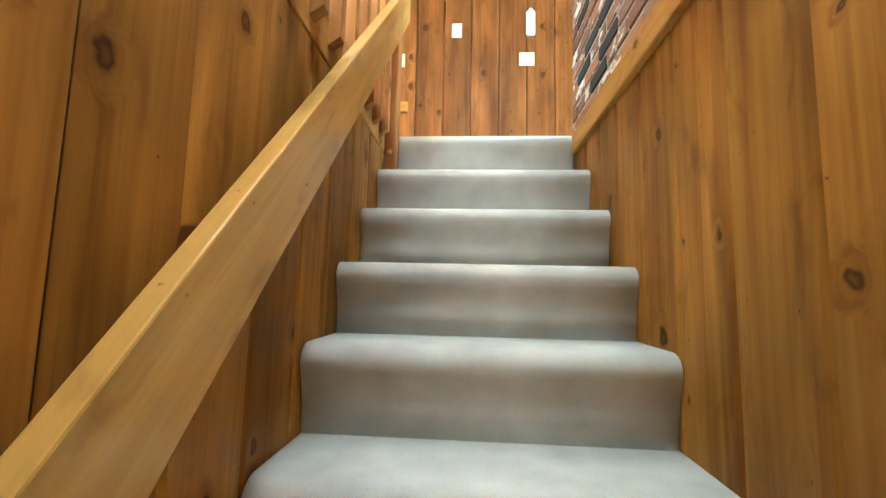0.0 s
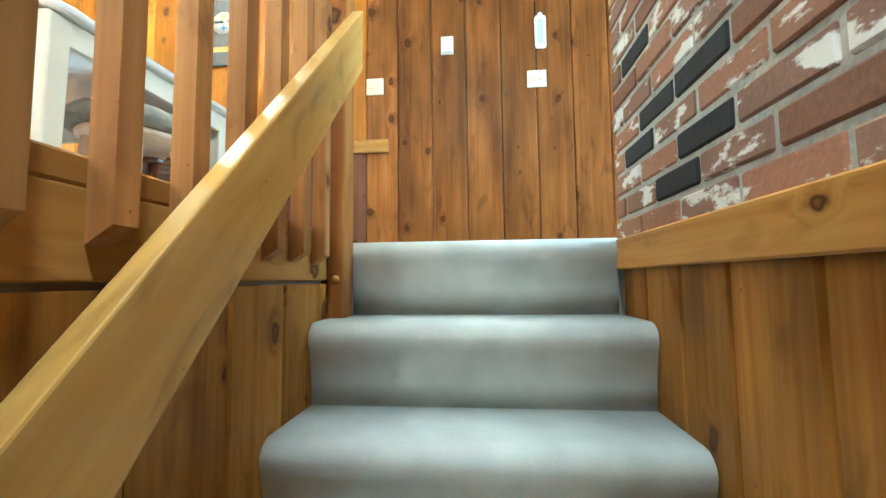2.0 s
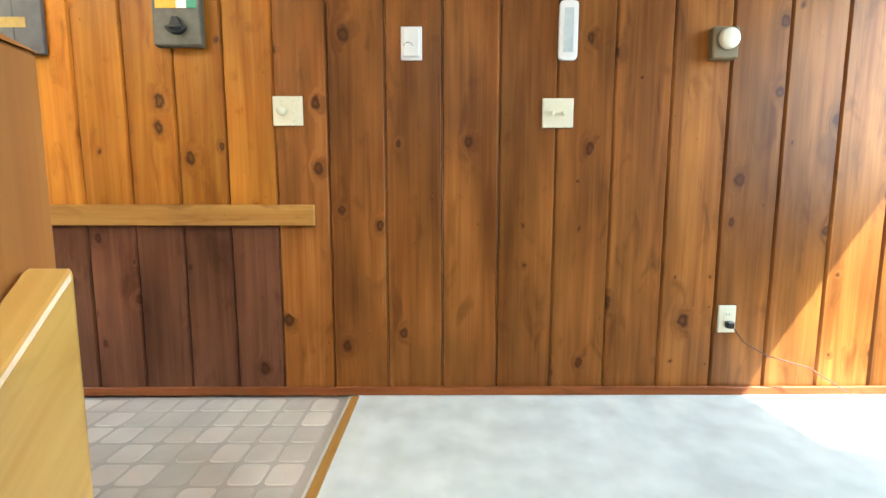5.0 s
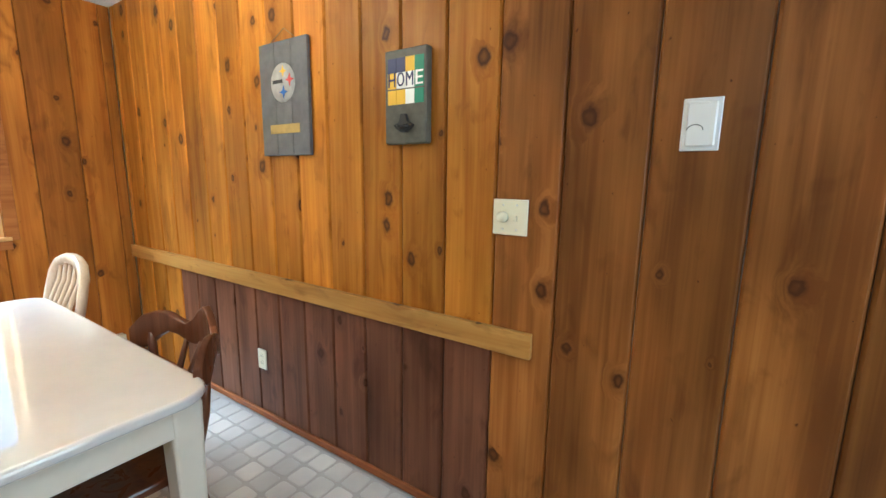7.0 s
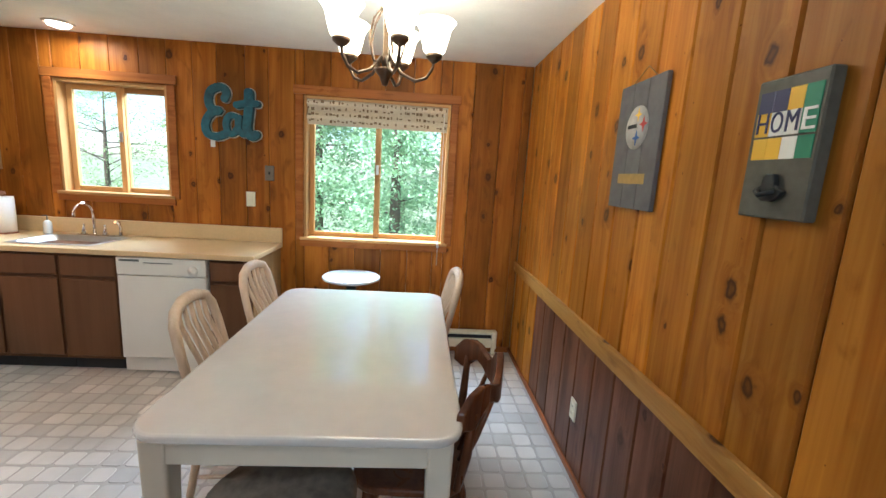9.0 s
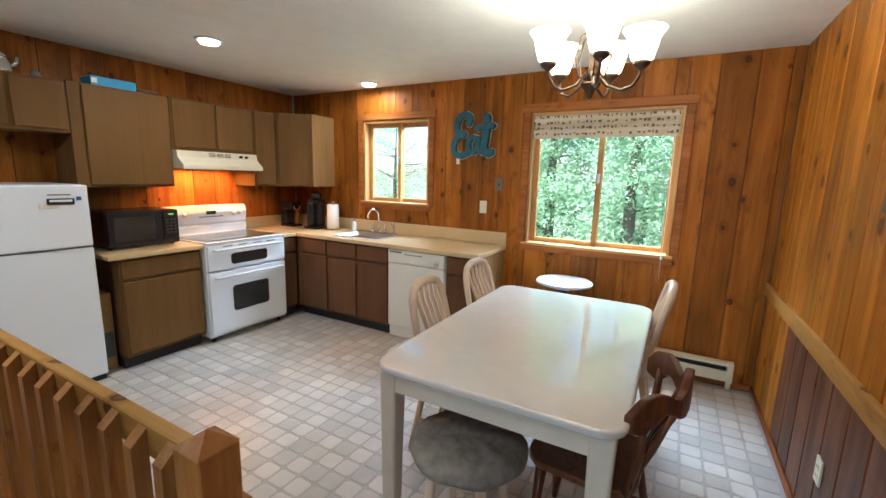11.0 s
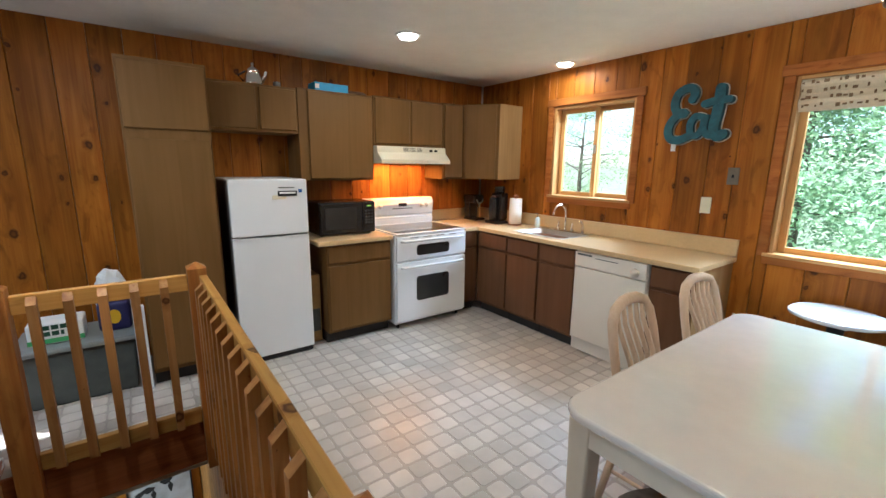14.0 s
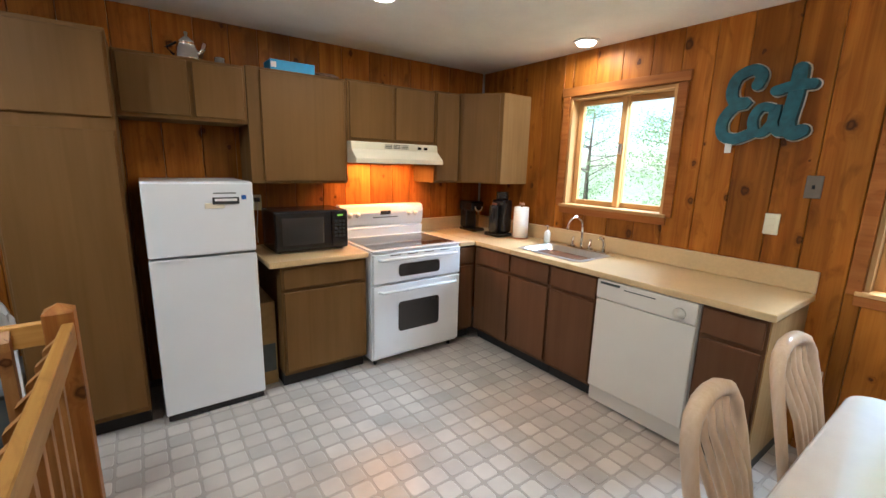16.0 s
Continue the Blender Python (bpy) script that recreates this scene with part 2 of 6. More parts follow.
bronze = mat("bronze", (0.14, 0.09, 0.06), 0.35, 0.85, noise_scale=40, noise_amount=0.3)
plate_ivory = mat("plate_ivory", (0.74, 0.70, 0.52), 0.35, noise_scale=30, noise_amount=0.03)
plate_white = mat("plate_white", (0.8, 0.8, 0.78), 0.35, noise_scale=30, noise_amount=0.03)
paper_white = mat("paper_white", (0.82, 0.81, 0.78), 0.85, noise_scale=60, noise_amount=0.04, bump=0.2)
ceiling_mat = mat("ceiling_paint", (0.82, 0.82, 0.78), 0.9, noise_scale=90, noise_amount=0.05, bump=0.25)
carpet_mat = mat("carpet", (0.58, 0.60, 0.575), 0.98, noise_scale=520, noise_amount=0.24, bump=0.45, spec=0.1, low=7)
cushion_mat = mat("cushion", (0.22, 0.19, 0.15), 0.9, noise_scale=24, noise_amount=0.5, bump=0.5)
plaster = mat("plaster", (0.5, 0.46, 0.4), 0.9, noise_scale=30, noise_amount=0.08)
mortar = mat("mortar", (0.42, 0.42, 0.395), 0.95, noise_scale=90, noise_amount=0.3, bump=0.8)
grey_plank = mat("grey_plank", (0.11, 0.105, 0.11), 0.75, noise_scale=20, noise_amount=0.35)
metal_sign = mat("metal_sign", (0.10, 0.095, 0.075), 0.6, 0.2, noise_scale=35, noise_amount=0.35)
teal = mat("teal_metal", (0.012, 0.085, 0.112), 0.5, 0.1, noise_scale=26, noise_amount=0.6)
rusty_white = mat("rusty_white", (0.55, 0.5, 0.42), 0.6, 0.2, noise_scale=40, noise_amount=0.5)
yellow = mat("yellow_paint", (0.75, 0.45, 0.02), 0.5)
green_paint = mat("green_paint", (0.02, 0.22, 0.12), 0.5)
navy = mat("navy_paint", (0.02, 0.02, 0.09), 0.5)
red_paint = mat("red_paint", (0.5, 0.04, 0.03), 0.5)
blue_paint = mat("blue_paint", (0.02, 0.10, 0.35), 0.5)
black_paint = mat("black_paint", (0.015, 0.015, 0.015), 0.6)
blue_box_mat = mat("blue_card", (0.02, 0.32, 0.62), 0.5, noise_scale=30, noise_amount=0.15)
grey_plastic = mat("grey_plastic", (0.07, 0.08, 0.075), 0.35, noise_scale=14, noise_amount=0.35)
gold_text = mat("gold_paint", (0.36, 0.23, 0.06), 0.6, noise_scale=40, noise_amount=0.3)
shade_glass = mat("shade_glass", (0.9, 0.82, 0.62), 0.4, emit=(1.0, 0.86, 0.58), strength=3.2)
bulb_mat = mat("bulb", (1, 1, 1), 0.4, emit=(1.0, 0.93, 0.8), strength=14)
lens_mat = mat("lamp_lens", (1, 1, 1), 0.4, emit=(1.0, 0.92, 0.76), strength=5.5)
baluster_wood = wood("baluster_wood", (0.47, 0.24, 0.08), (0.34, 0.15, 0.045), axis="z", stain=0.3, knots=0.15, vary=0.15)


def glass(name):
    m = bpy.data.materials.new(name)
    m.use_nodes = True
    nt = m.node_tree
    nt.nodes.remove(nt.nodes["Principled BSDF"])
    tr, gl, mx, fr = (nt.nodes.new("ShaderNode" + k) for k in ("BsdfTransparent", "BsdfGlossy", "MixShader", "Fresnel"))
    gl.inputs["Roughness"].default_value = 0.02
    fr.inputs["IOR"].default_value = 1.08
    nt.links.new(fr.outputs[0], mx.inputs[0])
    nt.links.new(tr.outputs[0], mx.inputs[1])
    nt.links.new(gl.outputs[0], mx.inputs[2])
    nt.links.new(mx.outputs[0], nt.nodes["Material Output"].inputs["Surface"])
    return m


pane_glass = glass("pane_glass")


# ---- building helpers ----
def merge(bm, other):
    me = bpy.data.meshes.new("tmp")
    other.to_mesh(me)
    other.free()
    bm.from_mesh(me)
    bpy.data.meshes.remove(me)


def box(x0, x1, y0, y1, z0, z1, b=0.0, seg=1, into=None, m=None):
    bm = bmesh.new()
    bmesh.ops.create_cube(bm, size=1)
    bmesh.ops.scale(bm, vec=(abs(x1 - x0), abs(y1 - y0), abs(z1 - z0)), verts=bm.verts)
    if b:
        bmesh.ops.bevel(bm, geom=bm.edges[:], offset=b, segments=seg, affect="EDGES", profile=0.5)
    bmesh.ops.translate(bm, vec=((x0 + x1) / 2, (y0 + y1) / 2, (z0 + z1) / 2), verts=bm.verts)
    if m:
        bmesh.ops.transform(bm, matrix=m, verts=bm.verts)
    if into is not None:
        merge(into, bm)
        return into
    return bm


def lathe(profile, c=(0, 0, 0), n=24, into=None, m=None):
    bm = bmesh.new()
    rings = []
    for r, z in profile:
        rings.append([bm.verts.new((c[0] + r * math.cos(2 * math.pi * k / n), c[1] + r * math.sin(2 * math.pi * k / n), c[2] + z)) for k in range(n)])
    for a, b in zip(rings, rings[1:]):
        for k in range(n):
            bm.faces.new((a[k], a[(k + 1) % n], b[(k + 1) % n], b[k]))
    if profile[0][0] > 1e-4:
        bm.faces.new(rings[0][::-1])
    if profile[-1][0] > 1e-4:
        bm.faces.new(rings[-1])
    bmesh.ops.remove_doubles(bm, verts=bm.verts, dist=1e-5)
    for f in bm.faces:
        f.smooth = True
    if m:
        bmesh.ops.transform(bm, matrix=m, verts=bm.verts)
    if into is not None:
        merge(into, bm)
        return into
    return bm


def tube(points, r, n=8, into=None, flat=1.0):
    """A round bar along points; r is one radius or one a point."""
    bm = bmesh.new()
    pts = [Vector(p) for p in points]
    rs = r if isinstance(r, (list, tuple)) else [r] * len(pts)
    rings, up = [], Vector((0.13, 0.21, 0.97))
    for k, p in enumerate(pts):
        d = (pts[min(k + 1, len(pts) - 1)] - pts[max(k - 1, 0)]).normalized()
        u = d.cross(up)
        u = (u if u.length > 0.1 else d.cross(Vector((1, 0, 0)))).normalized()
        v = d.cross(u)
        rings.append([bm.verts.new(p + rs[k] * (math.cos(2 * math.pi * j / n) * u + flat * math.sin(2 * math.pi * j / n) * v)) for j in range(n)])
    for a, b in zip(rings, rings[1:]):
        for j in range(n):
            bm.faces.new((a[j], a[(j + 1) % n], b[(j + 1) % n], b[j]))
    bm.faces.new(rings[0][::-1]), bm.faces.new(rings[-1])
    bmesh.ops.recalc_face_normals(bm, faces=bm.faces)
    for f in bm.faces:
        f.smooth = len(f.verts) == 4
    if into is not None:
        merge(into, bm)
        return into
    return bm


def prism(outline, x0, x1, axis="x", b=0.0):
    """An outline in the other two axes, drawn out along axis."""
    bm = bmesh.new()
    put = {"x": lambda u, v, w: (w, u, v), "y": lambda u, v, w: (u, w, v), "z": lambda u, v, w: (u, v, w)}[axis]
    a = [bm.verts.new(put(u, v, x0)) for u, v in outline]
    c = [bm.verts.new(put(u, v, x1)) for u, v in outline]
    n = len(a)
    bm.faces.new(a), bm.faces.new(c[::-1])
    for k in range(n):
        bm.faces.new((a[k], c[k], c[(k + 1) % n], a[(k + 1) % n]))
    bmesh.ops.recalc_face_normals(bm, faces=bm.faces)
    if b:
        bmesh.ops.bevel(bm, geom=bm.edges[:], offset=b, segments=2, affect="EDGES", profile=0.5)
    return bm


def arc(cx, cy, r, a0, a1, n=8):
    return [(cx + r * math.cos(radians(a0 + (a1 - a0) * k / n)), cy + r * math.sin(radians(a0 + (a1 - a0) * k / n))) for k in range(n + 1)]


def rounded(x0, x1, y0, y1, r, n=6):
    return arc(x1 - r, y1 - r, r, 0, 90, n) + arc(x0 + r, y1 - r, r, 90, 180, n) + arc(x0 + r, y0 + r, r, 180, 270, n) + arc(x1 - r, y0 + r, r, 270, 360, n)


def thing(name, at, label, category, group="", kind=""):
    ob = new(name)
    ob.location = at
    ob.empty_display_size = 0.05
    return tagged(ob, label, category, group, kind)


def root_of(ob):
    while ob.parent:
        ob = ob.parent
    return ob


def part(name, bm, material, parent, label=""):
    """Links bm, which is in world places, as one mesh under a thing or under one of its parts."""
    bmesh.ops.translate(bm, vec=-root_of(parent).location, verts=bm.verts)
    me = bpy.data.meshes.new(name)
    bm.to_mesh(me)
    bm.free()
    me.materials.append(material)
    ob = new(name, me)
    ob.parent = parent
    return tagged(ob, label)


def solid(name, bm, material, label, category="", group="", kind="structure"):
    me = bpy.data.meshes.new(name)
    bm.to_mesh(me)
    bm.free()
    me.materials.append(material)
    return tagged(new(name, me), label, category or name.split("_")[0], group, kind)


def text_bm(body, size, depth, m, width=None):
    """Letters as a mesh, from the built-in font, in the pose m."""
    cu = bpy.data.curves.new("letters", "FONT")
    cu.body, cu.size, cu.extrude, cu.align_x, cu.align_y = body, size, depth, "CENTER", "CENTER"
    cu.resolution_u = 3
    ob = bpy.data.objects.new("letters", cu)
    me = bpy.data.meshes.new_from_object(ob)
    bm = bmesh.new()
    bm.from_mesh(me)
    bpy.data.objects.remove(ob)
    bpy.data.meshes.remove(me)
    if width:
        xs = [v.co.x for v in bm.verts]
        k = width / (max(xs) - min(xs))
        bmesh.ops.scale(bm, vec=(k, 1, 1), verts=bm.verts)
    bmesh.ops.transform(bm, matrix=m, verts=bm.verts)
    return bm


# ---- the large structure ----
NORTH, WEST, SOUTH, CEIL = 3.80, -3.67, -1.0, 2.44
WELL_W, WELL_E, WELL_S, WELL_N = -0.465, 0.46, 0.24, 2.41
RISE, RUN, STEPS = 0.225, 0.24, 12
LOW = -RISE * STEPS
LOW_S = -1.6

WIN1 = (0.085, 0.925, 1.245, 2.10)
WIN2 = (1.975, 3.145, 0.965, 2.10)

wall_north = solid("wall_north", box(WEST - 0.2, 2.6, NORTH + 0.02, NORTH + 0.16, LOW, CEIL + 0.1), plaster, "wall clad in knotty pine boards", "wall")
w = box(WEST - 0.16, WEST - 0.02, SOUTH - 0.2, WIN1[0], LOW, CEIL + 0.1)
box(WEST - 0.16, WEST - 0.02, WIN1[1], WIN2[0], LOW, CEIL + 0.1, into=w)
box(WEST - 0.16, WEST - 0.02, WIN2[1], NORTH + 0.02, LOW, CEIL + 0.1, into=w)
for y0, y1, z0, z1 in (WIN1, WIN2):
    box(WEST - 0.16, WEST - 0.02, y0, y1, LOW, z0, into=w)
    box(WEST - 0.16, WEST - 0.02, y0, y1, z1, CEIL + 0.1, into=w)
wall_west = solid("wall_west", w, plaster, "outer wall clad in reddish knotty pine with two windows", "wall")
wall_south = solid("wall_south", box(WEST - 0.02, 1.4, SOUTH - 0.16, SOUTH - 0.02, -0.3, CEIL + 0.1), plaster, "wall clad in knotty pine behind the cabinets", "wall")
# unseen wall; its opening is made up to hold the east fill lamp
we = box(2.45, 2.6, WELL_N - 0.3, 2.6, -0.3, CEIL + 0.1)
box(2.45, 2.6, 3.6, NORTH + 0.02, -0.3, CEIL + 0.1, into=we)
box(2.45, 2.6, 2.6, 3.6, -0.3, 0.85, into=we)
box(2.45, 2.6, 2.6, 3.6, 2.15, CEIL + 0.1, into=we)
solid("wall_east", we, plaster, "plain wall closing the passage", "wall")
# opening assumed here so that the added nook lamp can shine in
wk = box(1.3, 1.4, SOUTH - 0.02, -0.8, -0.3, CEIL + 0.1)
box(1.3, 1.4, 0.08, 0.2, -0.3, CEIL + 0.1, into=wk)
box(1.3, 1.4, -0.8, 0.08, -0.3, 0.6, into=wk)
box(1.3, 1.4, -0.8, 0.08, 2.1, CEIL + 0.1, into=wk)
solid("wall_nook", wk, plaster, "plain wall beside the storage nook", "wall")
solid("ceiling", box(WEST - 0.02, 2.45, SOUTH - 0.02, NORTH + 0.02, CEIL, CEIL + 0.1), ceiling_mat, "white painted textured ceiling", "ceiling")

fl = box(WEST - 0.02, WELL_W - 0.02, SOUTH - 0.02, NORTH + 0.02, -0.26, -0.003)
box(WELL_W - 0.02, 1.3, SOUTH - 0.02, WELL_S - 0.02, -0.26, -0.003, into=fl)
vinyl_gap = mat("vinyl_joint", (0.37, 0.33, 0.29), 0.35, noise_scale=8, noise_amount=0.15)
floor = solid("floor", fl, vinyl_gap, "pale square-patterned vinyl kitchen floor", "floor")
cp = box(WELL_W - 0.02, 2.45, WELL_N + 0.02, NORTH + 0.02, -0.26, 0.008)
solid("carpet", cp, carpet_mat, "pale grey cut-pile carpet on the landing", "carpet")
st = box(-0.475, -0.44, WELL_N - 0.06, NORTH - 0.02, 0.0, 0.012, b=0.004)
solid("trim_threshold", st, pine_pale_y, "flat strip between carpet and vinyl", "trim")

# stair shaft
shaft_w = solid("wall_shaft_west", box(WELL_W - 0.12, WELL_W - 0.02, LOW_S - 0.1, WELL_N, LOW, -0.26), plaster, "stair wall clad in pine boards", "wall")
shaft_e = solid("wall_shaft_east", box(WELL_E + 0.02, WELL_E + 0.12, -0.55, WELL_N, LOW, -0.26), plaster, "stair wall clad in pine boards", "wall")
wl = box(-0.6, 1.3, LOW_S - 0.12, LOW_S - 0.02, LOW, -0.26)
# side walls out of view; their opening is made up for the lower fill
box(1.3, 1.4, LOW_S - 0.12, -1.5, LOW, -0.26, into=wl)
box(1.3, 1.4, -0.65, -0.45, LOW, -0.26, into=wl)
box(1.3, 1.4, -1.5, -0.65, LOW, -1.9, into=wl)
box(1.3, 1.4, -1.5, -0.65, -0.6, -0.26, into=wl)
box(WELL_E + 0.121, 1.3, -0.55, -0.45, LOW, -0.26, into=wl)
wall_lower = solid("wall_lower", wl, plaster, "pine-clad wall at the foot of the stairs", "wall")
solid("floor_lower", box(-0.6, 1.3, LOW_S - 0.1, 0.4, LOW - 0.1, LOW), carpet_mat, "carpeted floor of the lower hall", "floor")
solid("ceiling_lower", box(WELL_W - 0.02, 1.3, LOW_S - 0.02, WELL_S - 0.02, -0.30, -0.262), plaster, "plain ceiling over the lower stairs", "ceiling")

stairs = thing("stairs", (0, 0, LOW), "straight flight of steps wrapped in pale grey carpet", "stairs", kind="structure")
for k in range(STEPS):
    zt, yn = -k * RISE - (0.012 if k else -0.008), WELL_N - k * RUN
    back = yn + (RUN if k else 0.05)
    r = 0.045
    prof = [(back + 0.03, zt - RISE - 0.03), (back + 0.03, zt)] + [(yn - 0.022 + r - r * math.sin(radians(a)), zt - r + r * math.cos(radians(a))) for a in range(0, 91, 15)] + [(yn - 0.014, zt - 0.075), (yn - 0.002, zt - 0.12), (yn + 0.005, zt - 0.16), (yn + 0.008, zt - RISE - 0.03)]
    hw = 0.456 if k else 0.447
    bm = prism(prof, -hw + (0.028 if k == 0 else -0.004), hw, "x")
    for f in bm.faces:
        f.smooth = len(f.verts) == 4
    part("step", bm, carpet_mat, stairs)


def boards(wall, seams, lo, hi, plane, axis, facing, material, group_thick=0.02):
    """Upright boards between seams: plane is the front face, facing its sign; lo and hi are heights, or functions of the board's middle."""
    for a, b in zip(seams, seams[1:]):
        a, b = min(a, b), max(a, b)
        z0, z1 = lo, hi
        g, c = 0.0012, (0.004 if material is pine_red else 0.008)
        if b - a < 0.03:
            continue
        # front with slanted edges
        o = [(a + g, -0.02), (a + g, -c), (a + g + c, 0.0), (b - g - c, 0.0), (b - g, -c), (b - g, -0.02)]
        if axis == "x":
            bm = prism([(u, plane + facing * v) for u, v in o], z0, z1, "z")
        else:
            bm = prism([(plane + facing * v, u) for u, v in o], z0, z1, "z")
        part("board", bm, material, wall)


def seams_of(start, stop, step, jitter=0.02, seed=1):
    rnd = random.Random(seed)
    out, v = [start], start
    while v < stop - step * 0.7:
        v += step + rnd.uniform(-jitter, jitter)
        out.append(min(v, stop))
    if out[-1] < stop:
        out.append(stop)
    return out


DIVIDE = -0.772
west_part = [DIVIDE - 0.203 * k for k in range(15)]
west_part = [v for v in west_part if v > WEST + 0.05] + [WEST]
east_part = [DIVIDE] + [-0.552 + 0.2375 * k for k in range(13)] + [2.44]
boards(wall_north, west_part[::-1], 0.80, CEIL, NORTH, "x", -1, pine_honey)
low_dark = [v for v in west_part if v > -3.12]
boards(wall_north, low_dark[::-1], 0.0, 0.80, NORTH, "x", -1, pine_purple)
boards(wall_north, [v for v in west_part if v < -3.0][::-1], 0.0, 0.80, NORTH, "x", -1, pine_honey)
boards(wall_north, east_part, 0.0, CEIL, NORTH, "x", -1, pine_brown)

ws = sorted(set([round(v, 3) for v in seams_of(SOUTH, WIN1[0], 0.2, 0.03, 3)]))
boards(wall_west, ws, 0.0, CEIL, WEST, "y", 1, pine_red)
for y0, y1, z0, z1 in (WIN1, WIN2):
    sm = seams_of(y0, y1, 0.2, 0.03, 5)
    boards(wall_west, sm, 0.0, z0, WEST, "y", 1, pine_red)
    boards(wall_west, sm, z1, CEIL, WEST, "y", 1, pine_red)
boards(wall_west, seams_of(WIN1[1], WIN2[0], 0.205, 0.03, 7), 0.0, CEIL, WEST, "y", 1, pine_red)
boards(wall_west, seams_of(WIN2[1], NORTH, 0.2, 0.03, 8), 0.0, CEIL, WEST, "y", 1, pine_red)
boards(wall_south, seams_of(WEST + 0.02, 1.3, 0.215, 0.03, 9), 0.0, CEIL, SOUTH, "x", 1, pine_red)
boards(shaft_w, seams_of(LOW_S, WELL_N, 0.2, 0.02, 11), LOW, -0.13, WELL_W, "y", 1, pine_stair)
boards(shaft_e, seams_of(-0.55, WELL_N, 0.2, 0.02, 12), LOW, -0.095, WELL_E, "y", -1, pine_stair)
boards(wall_lower, seams_of(WELL_W + 0.002, 1.298, 0.2, 0.02, 13), LOW, -0.31, LOW_S, "x", 1, pine_honey)

# trims
solid("trim_chair_rail", box(WEST + 0.002, -0.615, NORTH - 0.024, NORTH - 0.001, 0.757, 0.845, b=0.003), pine_pale_x, "pale pine board fixed along the wall as chair rail", "trim")
solid("baseboard_north", box(WEST + 0.002, 2.44, NORTH - 0.016, NORTH - 0.001, 0.009, 0.045, b=0.003), red_trim_x, "low reddish wooden baseboard strip", "baseboard")
solid("baseboard_west", box(WEST + 0.001, WEST + 0.016, 1.83, NORTH - 0.018, 0.001, 0.05, b=0.003), red_trim, "low reddish wooden baseboard strip", "baseboard")
solid("trim_well_east", box(WELL_E - 0.022, WELL_E + 0.03, WELL_S - 0.02, WELL_N, -0.095, 0.0, b=0.004), pine_pale_y, "pale pine ledge board under the brickwork", "trim")
solid("trim_well_west", box(WELL_W - 0.05, WELL_W - 0.021, WELL_S + 0.05, WELL_N - 0.12, -0.25, -0.004, b=0.003), red_trim, "reddish fascia board at the floor edge", "trim")
solid("trim_well_south", box(WELL_W, WELL_E, WELL_S - 0.02, WELL_S + 0.005, -0.26, 0.01, b=0.003), red_trim_x, "reddish fascia board at the floor edge", "trim")


# ---- windows ----
def window(name, y0, y1, z0, z1, label):
    w = thing(name, (WEST - 0.08, (y0 + y1) / 2, z0), label, "window", kind="structure")
    t = 0.02
    part("window_frame", box(WEST - 0.16, WEST + 0.004, y0, y0 + t, z0, z1), frame_wood_z, w)
    part("window_frame", box(WEST - 0.16, WEST + 0.004, y1 - t, y1, z0, z1), frame_wood_z, w)
    part("window_frame", box(WEST - 0.16, WEST + 0.004, y0 + t, y1 - t, z1 - t, z1), frame_wood_y, w)
    part("window_sill", box(WEST - 0.16, WEST + 0.03, y0 - 0.03, y1 + 0.03, z0 - 0.022, z0 + 0.002, b=0.004), frame_wood_y, w)
    part("apron", box(WEST + 0.001, WEST + 0.018, y0 - 0.03, y1 + 0.03, z0 - 0.075, z0 - 0.023, b=0.003), red_trim, w)
    for a, b in ((y0 - 0.065, y0 - 0.004), (y1 + 0.004, y1 + 0.065)):
        part("casing", box(WEST + 0.001, WEST + 0.02, a, b, z0 - 0.02, z1 + 0.006, b=0.003), red_trim, w)
    part("casing", box(WEST + 0.001, WEST + 0.022, y0 - 0.08, y1 + 0.08, z1 + 0.007, z1 + 0.075, b=0.003), red_trim, w)
    ym = (y0 + y1) / 2
    for a, b, x in ((y0 + t, ym + 0.02, WEST - 0.10), (ym - 0.02, y1 - t, WEST - 0.135)):
        s = 0.042
        sash = part("sash", box(x - 0.017, x + 0.017, a, a + s, z0, z1 - t, b=0.003), frame_wood_z, w)
        box_more = box(x - 0.017, x + 0.017, b - s, b, z0, z1 - t, b=0.003)
        part("stile", box_more, frame_wood_z, sash)
        part("rail", box(x - 0.017, x + 0.017, a + s, b - s, z0, z0 + s, b=0.003), frame_wood_y, sash)
        part("rail", box(x - 0.017, x + 0.017, a + s, b - s, z1 - t - s, z1 - t, b=0.003), frame_wood_y, sash)
        p = part("pane", box(x - 0.002, x + 0.002, a + s, b - s, z0 + s, z1 - t - s), pane_glass, sash)
        p.visible_shadow = False
    part("latch", box(WEST - 0.083, WEST - 0.072, ym - 0.012, ym + 0.012, (z0 + z1) / 2 - 0.02, (z0 + z1) / 2 + 0.06, b=0.003), steel, w)
    return w


window("window_1", *WIN1, "sliding wood-framed kitchen window above the sink")
window("window_2", *WIN2, "sliding wood-framed window beside the dining table")

# folded cloth shade in the larger window
valance_mat = mat("valance_cloth", (0.66, 0.57, 0.42), 0.9, noise_scale=60, noise_amount=0.12, bump=0.2)
motif_mat = mat("valance_motif", (0.2, 0.13, 0.07), 0.9, noise_scale=60, noise_amount=0.3)
val = thing("window_shade", (WEST, 2.55, 1.88), "beige patterned roman shade folded at the window head", "shade")
pr = [(WEST - 0.03, 2.078)] + [(WEST - 0.012 + 0.018 * math.sin(k * 1.2), 2.078 - 0.021 * k) for k in range(10)] + [(WEST - 0.03, 1.885)]
part("cloth", prism([(u, v) for u, v in pr], WIN2[0] + 0.022, WIN2[1] - 0.022, "y"), valance_mat, val)
bm = bmesh.new()
rnd = random.Random(4)
